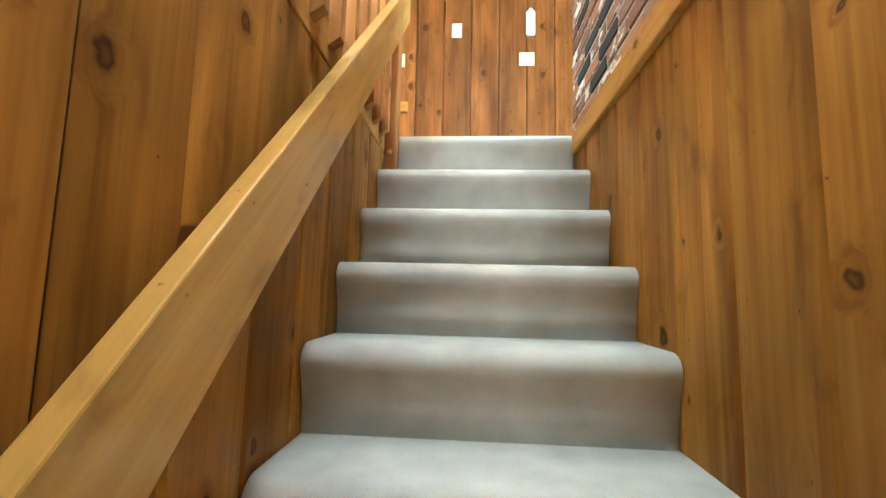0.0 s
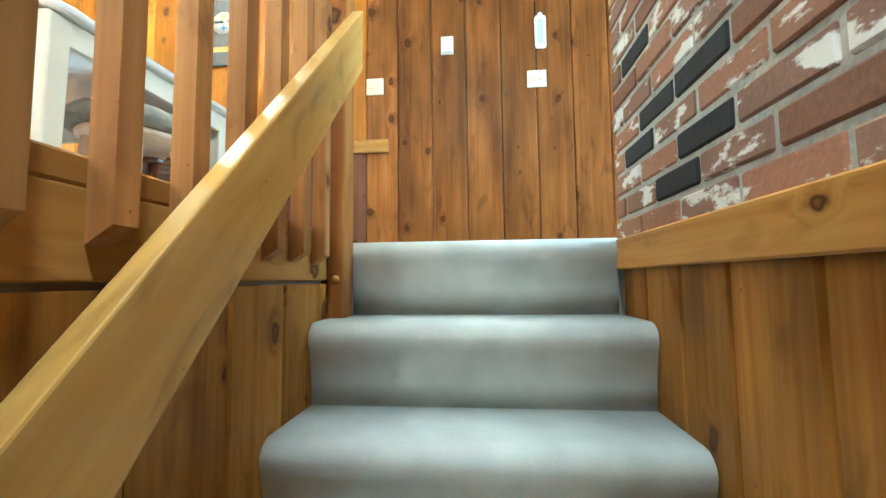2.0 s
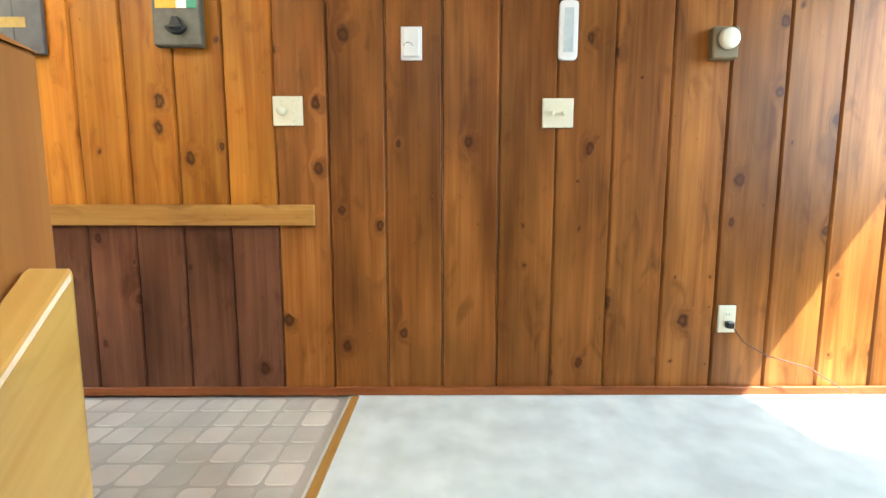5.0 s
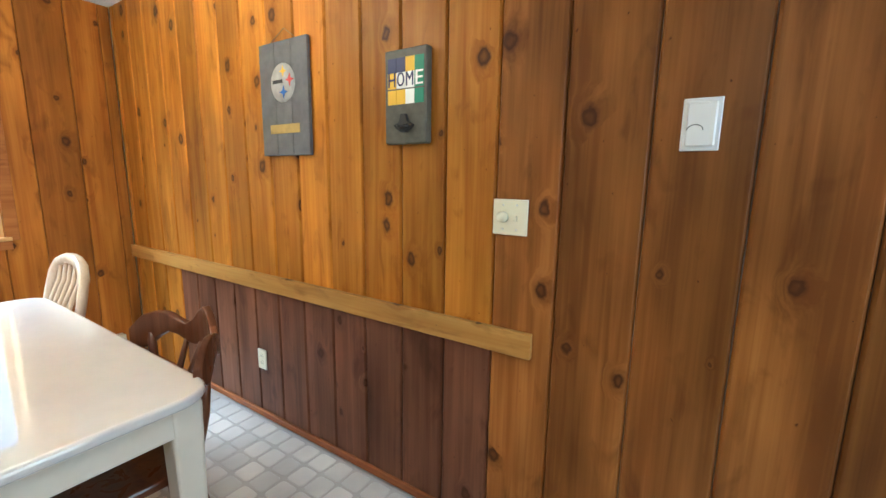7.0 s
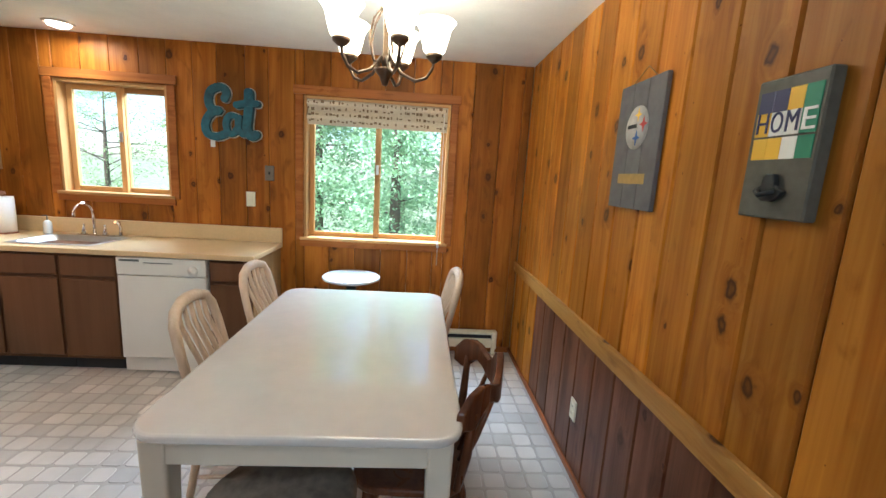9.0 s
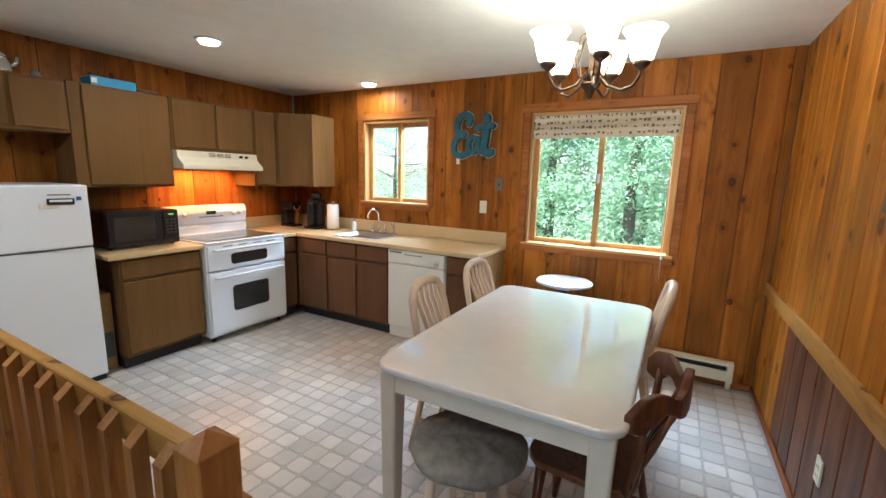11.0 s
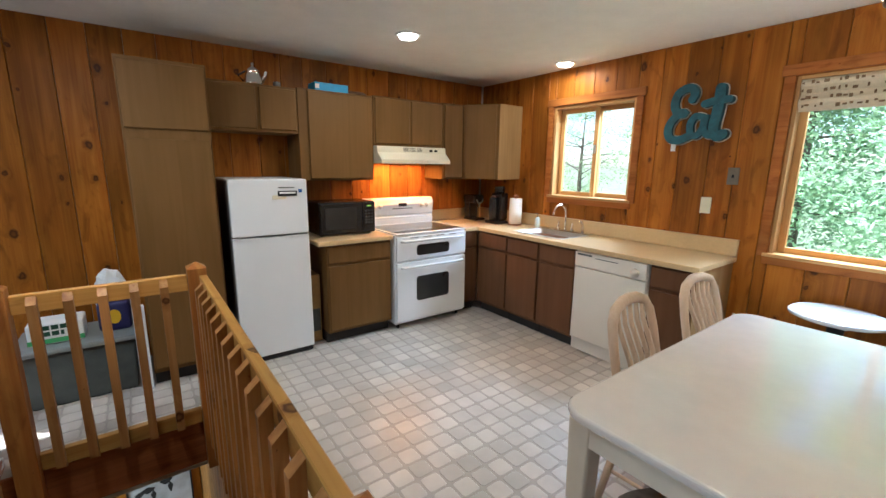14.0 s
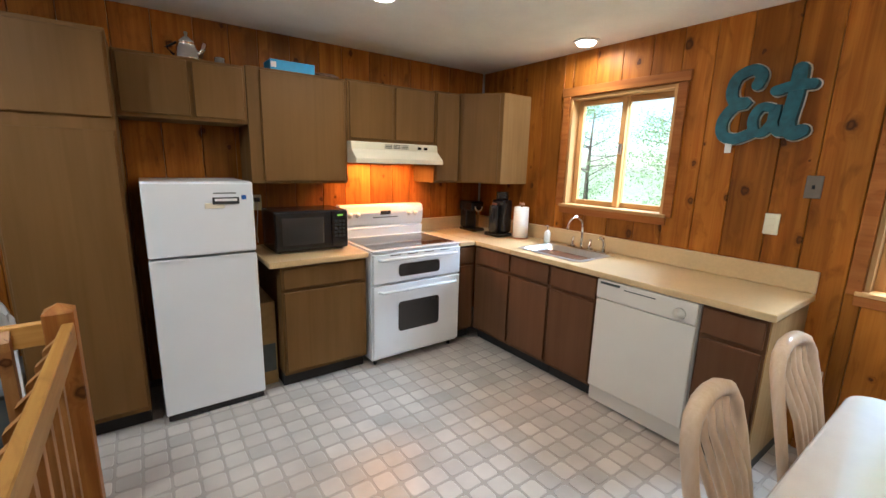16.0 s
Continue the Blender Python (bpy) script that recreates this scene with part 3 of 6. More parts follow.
for row in range(4):
    for k in range(34):
        y = WIN2[0] + 0.04 + k * 0.033
        z = 2.055 - row * 0.046
        s = rnd.uniform(0.004, 0.013)
        y, z, tall = y + rnd.uniform(-0.008, 0.008), z + rnd.uniform(-0.006, 0.006), rnd.uniform(0.004, 0.012)
        if rnd.random() < 0.85:
            box(WEST + 0.006, WEST + 0.0085, y - s, y + s, z - tall, z + tall, b=0.002, into=bm)
part("pattern", bm, motif_mat, val, "small brown woven motifs")["kind"] = "stuff"
part("cord", tube([(WEST + 0.03, WIN2[1] - 0.05, 2.02), (WEST + 0.032, WIN2[1] - 0.045, 1.4), (WEST + 0.03, WIN2[1] - 0.05, 0.78)], 0.0025), paper_white, val)
part("cord_toggle", lathe([(0.002, 0), (0.012, 0.005), (0.009, 0.03), (0.003, 0.045)], (WEST + 0.031, WIN2[1] - 0.048, 0.93), 12), plate_white, val)


# ---- railing round the stairwell ----
rail = thing("stair_railing", (WELL_W, WELL_S, 0), "pine railing with square balusters round the stairwell", "railing")


def post(x, y, z0, z1, material, h=0.046):
    bm = box(x - h, x + h, y - h, y + h, z0, z1, b=0.004)
    top = bmesh.new()
    v = [top.verts.new((x + a * h, y + c * h, z1)) for a, c in ((-1, -1), (1, -1), (1, 1), (-1, 1))]
    tip = top.verts.new((x, y, z1 + 0.032))
    for k in range(4):
        top.faces.new((v[k], v[(k + 1) % 4], tip))
    merge(bm, top)
    return part("post", bm, material, rail)


PX, RTOP = -0.458, 0.915
p1 = post(PX, 2.345, -0.30, 0.965, pine_post)
post(PX, 0.262, -0.28, 0.955, pine_post)
post(0.335, 0.262, -0.28, 0.955, pine_post)
bm = lathe([(0.0001, 0.004), (0.011, 0.003), (0.013, 0.0), (0.013, -0.004)], (0, 0, 0), 12, m=pose(PX + 0.019, 2.2985, -0.117, 90, 0, 0))
part("plug", bm, pine_pale_z, p1, "pale round wooden plug")
part("top_rail", box(PX - 0.045, PX - 0.007, 0.309, 2.298, RTOP - 0.09, RTOP, b=0.004), pine_pale_y, rail)
part("bottom_rail", box(PX - 0.045, PX - 0.007, 0.309, 2.298, -0.003, 0.036, b=0.004), pine_pale_y, rail)
part("top_rail", box(PX + 0.047, 0.288, 0.225, 0.263, RTOP - 0.09, RTOP, b=0.004), pine_pale_x, rail)
part("bottom_rail", box(PX + 0.047, 0.288, 0.225, 0.263, 0.012, 0.10, b=0.004), pine_pale_x, rail)


part("fascia", box(PX - 0.02, PX - 0.007, 0.309, 2.298, -0.12, -0.0035, b=0.003), pine_pale_y, rail)
part("block", box(PX - 0.075, PX - 0.0465, 2.31, 2.38, 0.62, 0.80, b=0.003), pine_post, p1)
n = 14
for k in range(n):
    y = 2.196 - k * 0.1345
    prof = [(PX - 0.0068, -0.075), (PX + 0.031, -0.05), (PX + 0.031, RTOP - 0.045), (PX - 0.0068, RTOP - 0.01)]
    part("baluster", prism(prof, y - 0.019, y + 0.019, "y"), baluster_wood, rail)
for k in range(5):
    x = -0.30 + k * 0.128
    prof = [(0.2632, 0.0), (0.30, 0.02), (0.30, RTOP - 0.045), (0.2632, RTOP - 0.01)]
    part("baluster", prism(prof, x - 0.019, x + 0.019, "x"), baluster_wood, rail)

# sloping hand board on the west side of the flight
SL = 1.045
hand = thing("handrail", (-0.395, 1.2, -0.6), "wide sloping pine board used as handrail", "handrail")
top = lambda y: -0.365 + SL * (y - 1.25)
prof = [(2.36, top(2.36)), (-0.2, top(-0.2)), (-0.2, top(-0.2) - 0.21), (2.36, top(2.36) - 0.21)]
part("board", prism(prof, -0.411, -0.372, "x", b=0.004), pine_slope, hand)
for y in (1.0, 0.1):
    part("bracket", box(-0.464, -0.4115, y - 0.03, y + 0.03, top(y) - 0.2, top(y) - 0.06, b=0.004), pine_post, hand)


# ---- cabinets ----
def cabinet(name, x0, x1, y0, y1, z0, z1, doors, label, kick=0.0, mat_body=None, face="n", drawer=0.0, category="cabinet", group="kitchen cabinets"):
    """A cabinet whose front looks north ('n', at y1) or east ('e', at x1); doors: list of (from, to) along the front."""
    mb = mat_body or cabinet_wood
    c = thing(name, ((x0 + x1) / 2, (y0 + y1) / 2, z0), label, category, group)
    if face == "n":
        part("body", box(x0 + 0.001, x1 - 0.001, y0, y1, z0 + kick, z1, b=0.002), mb, c)
        if kick:
            part("toe_kick", box(x0 + 0.004, x1 - 0.004, y0, y1 - 0.06, z0, z0 + kick - 0.001), dark_rubber, c, "black rubber toe kick")
    else:
        part("body", box(x0, x1, y0 + 0.001, y1 - 0.001, z0 + kick, z1, b=0.002), mb, c)
        if kick:
            part("toe_kick", box(x0, x1 - 0.06, y0 + 0.004, y1 - 0.004, z0, z0 + kick - 0.001), dark_rubber, c, "black rubber toe kick")
    for a, b, u, v, kind in doors:
        g, t = 0.012, 0.018
        if face == "n":
            d = box(a + g, b - g, y1 + 0.001, y1 + t, u + g, v - g, b=0.004)
            part(kind, d, mb, c)
        else:
            d = box(x1 + 0.001, x1 + t, a + g, b - g, u + g, v - g, b=0.004)
            part(kind, d, mb, c)
    return c


YU = -0.665
BW = SOUTH + 0.003
pant = cabinet("pantry_cabinet", -0.69, -0.205, BW, -0.39, 0, 2.15, [(-0.69, -0.205, 0.12, 1.68, "door"), (-0.69, -0.205, 1.72, 2.14, "door")], "tall brown wooden pantry cabinet with two doors", kick=0.1)
cabinet("wall_cabinet", -1.365, -0.692, BW, YU, 1.765, 2.12, [(-1.06, -0.70, 1.775, 2.115, "door"), (-1.36, -1.06, 1.775, 2.115, "door")], "short brown wall cabinet above the refrigerator")
cabinet("wall_cabinet", -2.045, -1.367, BW, YU, 1.385, 2.13, [(-2.035, -1.437, 1.39, 2.125, "door")], "brown wooden wall cabinet with one wide door")
cabinet("wall_cabinet", -2.835, -2.047, BW, YU, 1.70, 2.14, [(-2.44, -2.05, 1.71, 2.135, "door"), (-2.83, -2.44, 1.71, 2.135, "door")], "short brown wall cabinet above the range hood")
cabinet("wall_cabinet", -3.105, -2.837, BW, YU, 1.385, 2.15, [(-3.10, -2.84, 1.39, 2.145, "door")], "narrow brown wooden wall cabinet")
cc = thing("corner_wall_cabinet", (-3.4, -0.75, 1.385), "brown diagonal corner wall cabinet with lighter side", "cabinet", "kitchen cabinets")
part("body", prism([(-3.108, BW), (-3.108, YU), (-3.345, -0.36), (WEST + 0.003, -0.36), (WEST + 0.003, BW)], 1.385, 2.155, "z"), cabinet_wood, cc)
d = box(-0.16, 0.16, 0.001, 0.018, 1.395, 2.145, b=0.004, m=Matrix.Translation(((-3.108 - 3.345) / 2, (YU - 0.36) / 2, 0)) @ Matrix.Rotation(math.atan2(-0.305, 0.237), 4, "Z"))
part("door", d, cabinet_wood, cc)
part("side_panel", box(-3.34, WEST + 0.004, -0.359, -0.354, 1.387, 2.153), cabinet_side, cc, "paler wood side panel")

FB = -0.365
cabinet("base_cabinet", -2.045, -1.437, BW, FB, 0, 0.868, [(-2.04, -1.44, 0.70, 0.865, "drawer"), (-2.04, -1.44, 0.115, 0.70, "door")], "brown wooden base cabinet with one drawer and door", kick=0.1)
FX = -3.09
BWW = WEST + 0.003
cabinet("base_cabinet", -3.085, -2.89, BW, FB, 0, 0.868, [(-3.08, -2.895, 0.70, 0.865, "drawer"), (-3.08, -2.895, 0.115, 0.70, "door")], "narrow brown base cabinet beside the stove", kick=0.1, mat_body=cabinet_dark)
for a, b, l in ((-0.36, 0.085, "brown corner base cabinet with drawer and door"), (0.085, 0.48, "brown sink base cabinet with false drawer"), (0.48, 0.868, "brown sink base cabinet with false drawer"), (1.478, 1.775, "brown end base cabinet with paler side")):
    c = cabinet("base_cabinet", BWW, FX, a, b, 0, 0.868, [(max(a, -0.34), b, 0.70, 0.865, "drawer"), (max(a, -0.34), b, 0.115, 0.70, "door")], l, kick=0.1, mat_body=cabinet_dark, face="e")
    if b > 1.7:
        part("side_panel", box(BWW, FX - 0.001, b, b + 0.006, 0.09, 0.866), cabinet_side, c, "paler wood side panel")

# worktops
def worktop(name, pieces, label):
    w = thing(name, (pieces[0][0], pieces[0][2], 0.87), label, "worktop")
    for nm, q in pieces and [("slab" if q[5] - q[4] < 0.06 else "backsplash", q) for q in pieces]:
        part(nm, box(*q, b=0.008, seg=2), counter_mat, w)
    return w


worktop("worktop", [(-2.05, -1.365, BW, -0.325, 0.869, 0.907)], "short tan laminate worktop under the microwave")
SK = (-3.52, -3.17, 0.10, 0.64)
wt = thing("worktop", (-3.4, 0.5, 0.87), "tan laminate corner worktop with raised backsplash", "worktop")
bm = box(BWW, -3.05, BW, SK[2], 0.869, 0.907, b=0.006, seg=2)
part("slab", bm, counter_mat, wt)
part("slab", box(BWW, -3.05, SK[3], 1.80, 0.869, 0.907, b=0.006, seg=2), counter_mat, wt)
part("slab", box(SK[1], -3.05, SK[2], SK[3], 0.870, 0.9065, b=0.004), counter_mat, wt)
part("slab", box(BWW, SK[0], SK[2], SK[3], 0.870, 0.9065, b=0.004), counter_mat, wt)
part("slab", box(-3.052, -2.885, BW, -0.325, 0.870, 0.9065, b=0.006, seg=2), counter_mat, wt)
part("backsplash", box(BWW, BWW + 0.022, BW + 0.023, 1.80, 0.908, 1.03, b=0.006, seg=2), counter_mat, wt)
part("backsplash", box(BWW, -2.885, BW, BW + 0.022, 0.908, 1.03, b=0.006, seg=2), counter_mat, wt)

# sink
sk = thing("sink", (-3.35, 0.37, 0.72), "stainless steel drop-in kitchen sink", "sink")
bm = bmesh.new()
r0 = [Vector((x, y, 0.911)) for x, y in rounded(SK[0] - 0.03, SK[1] + 0.03, SK[2] - 0.03, SK[3] + 0.03, 0.04)]
loops = [r0, [Vector((x, y, 0.912)) for x, y in rounded(SK[0] + 0.004, SK[1] - 0.004, SK[2] + 0.004, SK[3] - 0.004, 0.05)], [Vector((x, y, 0.76)) for x, y in rounded(SK[0] + 0.02, SK[1] - 0.02, SK[2] + 0.02, SK[3] - 0.02, 0.06)], [Vector((x, y, 0.745)) for x, y in rounded(SK[0] + 0.05, SK[1] - 0.05, SK[2] + 0.05, SK[3] - 0.05, 0.06)]]
rings = [[bm.verts.new(p) for p in l] for l in loops]
for a, b in zip(rings, rings[1:]):
    for k in range(len(a)):
        bm.faces.new((a[k], a[(k + 1) % len(a)], b[(k + 1) % len(b)], b[k]))
bm.faces.new(rings[-1])
bmesh.ops.recalc_face_normals(bm, faces=bm.faces)
for f in bm.faces:
    f.smooth = True
basin = part("basin", bm, steel, sk)
part("drain", lathe([(0.04, 0), (0.04, 0.003), (0.02, 0.002), (0.0, 0.001)], (-3.345, 0.37, 0.746), 16), chrome, sk)
fa = thing("faucet", (-3.585, 0.36, 0.908), "tall chrome gooseneck kitchen faucet with side handles", "faucet")
part("deck_plate", box(-3.61, -3.56, 0.24, 0.60, 0.908, 0.918, b=0.004), chrome, fa)
arcp = [(-3.585, 0.36, 0.918), (-3.585, 0.36, 1.09)] + [(-3.585 + 0.075 - 0.075 * math.cos(radians(a)), 0.36 - 0.03 * a / 180, 1.09 + 0.075 * math.sin(radians(a))) for a in range(15, 200, 15)]
part("spout", tube(arcp, 0.011, 10), chrome, fa)
for y in (0.28, 0.44):
    part("handle", lathe([(0.02, 0), (0.014, 0.03), (0.008, 0.06), (0.012, 0.075), (0.0, 0.08)], (-3.585, y, 0.918), 12), chrome, fa)
part("sprayer", tube([(-3.585, 0.56, 0.918), (-3.585, 0.56, 0.98), (-3.57, 0.555, 1.02), (-3.54, 0.55, 1.03)], [0.014, 0.011, 0.014, 0.012], 10), chrome, fa)

# ---- appliances ----
fr = thing("refrigerator", (-1.03, -0.65, 0), "white top-freezer refrigerator with two doors", "refrigerator")
FX0, FX1 = -1.305, -0.755
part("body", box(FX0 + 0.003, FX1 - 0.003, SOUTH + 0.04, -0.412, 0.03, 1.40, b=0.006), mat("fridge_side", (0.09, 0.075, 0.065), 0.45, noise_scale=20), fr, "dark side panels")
part("top_cover", box(FX0, FX1, SOUTH + 0.04, -0.41, 1.401, 1.412, b=0.004), white_enamel, fr)
dl = part("door", box(FX0, FX1, -0.41, -0.35, 0.045, 0.985, b=0.010, seg=3), white_enamel, fr)
du = part("freezer_door", box(FX0, FX1, -0.41, -0.35, 0.995, 1.41, b=0.010, seg=3), white_enamel, fr)
part("handle_recess", box(FX0 + 0.01, FX1 - 0.18, -0.36, -0.347, 0.985, 0.996, b=0.002), grey_plastic, dl)
part("trim_lip", prism([(FX0 + 0.02, 0.975), (FX0 + 0.18, 0.975), (FX0 + 0.22, 0.985), (FX0 + 0.02, 0.985)], -0.351, -0.343, "y"), white_enamel, dl)
part("trim_lip", prism([(FX1 - 0.02, 0.972), (FX1 - 0.16, 0.972), (FX1 - 0.20, 0.985), (FX1 - 0.02, 0.985)], -0.351, -0.343, "y"), white_enamel, dl)
part("name_strip", box(-1.21, -1.09, -0.351, -0.3485, 1.345, 1.352), grey_plastic, du)
part("grille", box(FX0 + 0.01, FX1 - 0.01, -0.40, -0.36, 0.006, 0.042, b=0.003), dark_rubber, fr)
for x0, x1, z0, z1, mt, nm, lb in ((-1.225, -1.085, 1.285, 1.325, black_paint, "fridge_magnet", "black framed magnet with white strip"), (-1.145, -1.045, 1.262, 1.292, cream_enamel, "fridge_note", "small cream note on the refrigerator door"), (-1.265, -1.238, 1.31, 1.335, blue_paint, "fridge_magnet", "small blue square magnet")):
    t = thing(nm, ((x0 + x1) / 2, -0.348, z0), lb, nm.split("_")[1], kind="")
    q = 0.004 if mt is black_paint else 0.0
    part("plate", box(x0, x1, -0.3497, -0.346 + q, z0, z1, b=0.001), mt, t)
    if mt is black_paint:
        part("strip", box(x0 + 0.012, x1 - 0.012, -0.342, -0.3405, z0 + 0.018, z1 - 0.008), paper_white, t)

gb = thing("cardboard_box", (-1.37, -0.66, 0), "tall tan cardboard box beside the refrigerator", "box")
part("carton", box(-1.425, -1.32, -0.95, -0.5, 0.0, 0.60, b=0.003), mat("cardboard", (0.36, 0.22, 0.08), 0.8, noise_scale=20, noise_amount=0.2), gb)
part("print_patch", box(-1.415, -1.335, -0.4995, -0.497, 0.1, 0.3), grey_plastic, gb)

sv = thing("stove", (-2.47, -0.65, 0), "white double-oven electric range with glass cooktop", "stove")
SX0, SX1, SF = -2.875, -2.065, -0.325
part("body", box(SX0, SX1, SOUTH + 0.02, SF, 0.05, 0.90, b=0.004), white_enamel, sv)
part("cooktop", box(SX0 + 0.002, SX1 - 0.002, SOUTH + 0.10, SF + 0.02, 0.901, 0.915, b=0.005), white_enamel, sv)
part("glass_top", box(SX0 + 0.03, SX1 - 0.03, SOUTH + 0.14, SF - 0.03, 0.9155, 0.918), dark_glass, sv, "dark ceramic glass")
bg = [(-0.98, 0.902), (-0.90, 0.902), (-0.885, 0.99), (-0.905, 1.0), (-0.89, 1.02), (-0.875, 1.12), (-0.89, 1.175), (-0.92, 1.19), (-0.98, 1.19)]
guard = part("backguard", prism(bg, SX0 + 0.005, SX1 - 0.005, "x", b=0.004), white_enamel, sv)
for x in (-2.15, -2.22, -2.72, -2.79):
    part("knob", lathe([(0.024, 0), (0.022, 0.012), (0.014, 0.014), (0.012, 0.028), (0, 0.03)], (0, 0, 0), 16, m=pose(x, -0.882, 1.105, -84, 0, 0)), white_enamel, guard)
part("display", box(-2.53, -2.43, -0.881, -0.872, 1.10, 1.135, b=0.003), black_plastic, guard)
part("button_row", box(-2.60, -2.36, -0.881, -0.874, 1.075, 1.083), grey_plastic, guard)
for z0, z1, wz0, wz1, hz in ((0.66, 0.885, 0.70, 0.80, 0.845), (0.075, 0.645, 0.26, 0.50, 0.60)):
    d = part("oven_door", box(SX0 + 0.006, SX1 - 0.006, SF, SF + 0.028, z0, z1, b=0.007, seg=2), white_enamel, sv)
    part("oven_window", prism(rounded(-2.66, -2.28, wz0, wz1, 0.03), SF + 0.0285, SF + 0.031, "y"), dark_glass, d, "dark oven glass")
    part("handle", tube([(SX0 + 0.05, SF + 0.03, hz), (SX0 + 0.07, SF + 0.065, hz), (-2.47, SF + 0.075, hz + 0.006), (SX1 - 0.07, SF + 0.065, hz), (SX1 - 0.05, SF + 0.03, hz)], 0.012, 10), white_enamel, d)
for k in range(4):
    part("vent_slot", box(-2.75 + k * 0.15, -2.66 + k * 0.15, SF + 0.027, SF + 0.0295, 0.868, 0.874), dark_rubber, sv)
for x in (SX0 + 0.05, SX1 - 0.05):
    for y in (SF - 0.05, SOUTH + 0.1):
        part("foot", lathe([(0.015, 0), (0.015, 0.05)], (x, y, 0), 10), dark_rubber, sv)

hd = thing("range_hood", (-2.44, -0.75, 1.54), "cream enamelled range hood with vent slots and light", "range hood")
part("shell", prism([(BW, 1.698), (-0.61, 1.698), (-0.60, 1.64), (-0.52, 1.575), (-0.52, 1.54), (BW, 1.54)], -2.83, -2.05, "x", b=0.004), cream_enamel, hd)
for k in range(3):
    for j in range(3):
        part("vent_slot", box(-2.39 - k * 0.075, -2.33 - k * 0.075, -0.603, -0.598, 1.655 + j * 0.012, 1.660 + j * 0.012), dark_rubber, hd)
part("switch", box(-2.72, -2.69, -0.603, -0.594, 1.655, 1.675), black_plastic, hd)
part("switch", box(-2.66, -2.63, -0.603, -0.594, 1.655, 1.675), black_plastic, hd)
part("lamp_lens", box(-2.55, -2.33, -0.9, -0.8, 1.537, 1.5395), plate_ivory, hd, "ivory lens")
lamp("hood_light", "AREA", look((-2.44, -0.85, 1.53), (-2.44, -0.86, 0.0)), 5.5, (1.0, 0.40, 0.09), size=0.5, size_y=0.16)

dw = thing("dishwasher", (-3.3, 1.17, 0), "off-white built-in dishwasher with control dial", "dishwasher")
part("body", box(BWW, FX - 0.002, 0.872, 1.474, 0.02, 0.866), dishwasher_white, dw)
d = part("door", box(FX - 0.001, FX + 0.03, 0.876, 1.47, 0.13, 0.735, b=0.006, seg=2), dishwasher_white, dw)
cpn = part("control_panel", box(FX - 0.001, FX + 0.034, 0.876, 1.47, 0.74, 0.862, b=0.006, seg=2), dishwasher_white, dw)
part("vent", box(FX + 0.0345, FX + 0.037, 0.90, 1.03, 0.835, 0.85), grey_plastic, cpn)
part("button_strip", box(FX + 0.0345, FX + 0.037, 1.06, 1.25, 0.826, 0.832), grey_plastic, cpn)
part("dial", lathe([(0.034, 0), (0.03, 0.014), (0.012, 0.016), (0.01, 0.026), (0, 0.027)], (0, 0, 0), 20, m=pose(FX + 0.034, 1.385, 0.785, 0, 90, 0)), dishwasher_white, cpn)
part("kick_plate", box(FX - 0.04, FX - 0.005, 0.88, 1.466, 0.03, 0.125), dishwasher_white, dw)

mw = thing("microwave", (-1.72, -0.7, 0.908), "black countertop microwave oven", "microwave")
part("case", box(-1.985, -1.465, -0.90, -0.56, 0.918, 1.20, b=0.006, seg=2), black_plastic, mw)
d = part("door", box(-1.86, -1.468, -0.559, -0.54, 0.925, 1.193, b=0.005), black_plastic, mw)
part("window", box(-1.80, -1.51, -0.5395, -0.537, 0.965, 1.155, b=0.001), dark_glass, d, "dark door glass")
cpn = part("control_panel", box(-1.983, -1.864, -0.559, -0.542, 0.925, 1.193, b=0.004), black_plastic, mw)
part("display", box(-1.945, -1.905, -0.5415, -0.5395, 1.155, 1.168), mat("lit_display", (0.02, 0.05, 0.01), 0.3, emit=(0.5, 0.9, 0.1), strength=0.25), cpn)
for r in range(5):
    for c in range(3):
        part("button", box(-1.965 + c * 0.03, -1.943 + c * 0.03, -0.5415, -0.54, 1.0 + r * 0.027, 1.018 + r * 0.027), dark_rubber, cpn)
for x in (-1.95, -1.5):
    for y in (-0.85, -0.6):
        part("foot", lathe([(0.012, 0), (0.012, 0.011)], (x, y, 0.9075), 8), dark_rubber, mw)

# ---- dining table and chairs ----
tb = thing("dining_table", (-2.05, 2.6, 0), "white glossy dining table with rounded corners", "table")
TX0, TX1, TY0, TY1, TZ = -2.83, -1.27, 2.11, 3.10, 0.765
bm = prism(rounded(TX0, TX1, TY0, TY1, 0.10, 8), TZ - 0.032, TZ, "z")
bmesh.ops.bevel(bm, geom=[e for e in bm.edges if abs(e.verts[0].co.z - e.verts[1].co.z) < 1e-5], offset=0.012, segments=3, affect="EDGES", profile=0.5)
part("tabletop", bm, table_white, tb)
for q in ((TX0 + 0.1, TX1 - 0.1, TY0 + 0.035, TY0 + 0.06), (TX0 + 0.1, TX1 - 0.1, TY1 - 0.06, TY1 - 0.035), (TX0 + 0.035, TX0 + 0.06, TY0 + 0.1, TY1 - 0.1), (TX1 - 0.06, TX1 - 0.035, TY0 + 0.1, TY1 - 0.1)):
    part("apron", box(*q, TZ - 0.12, TZ - 0.033, b=0.003), table_cream, tb)
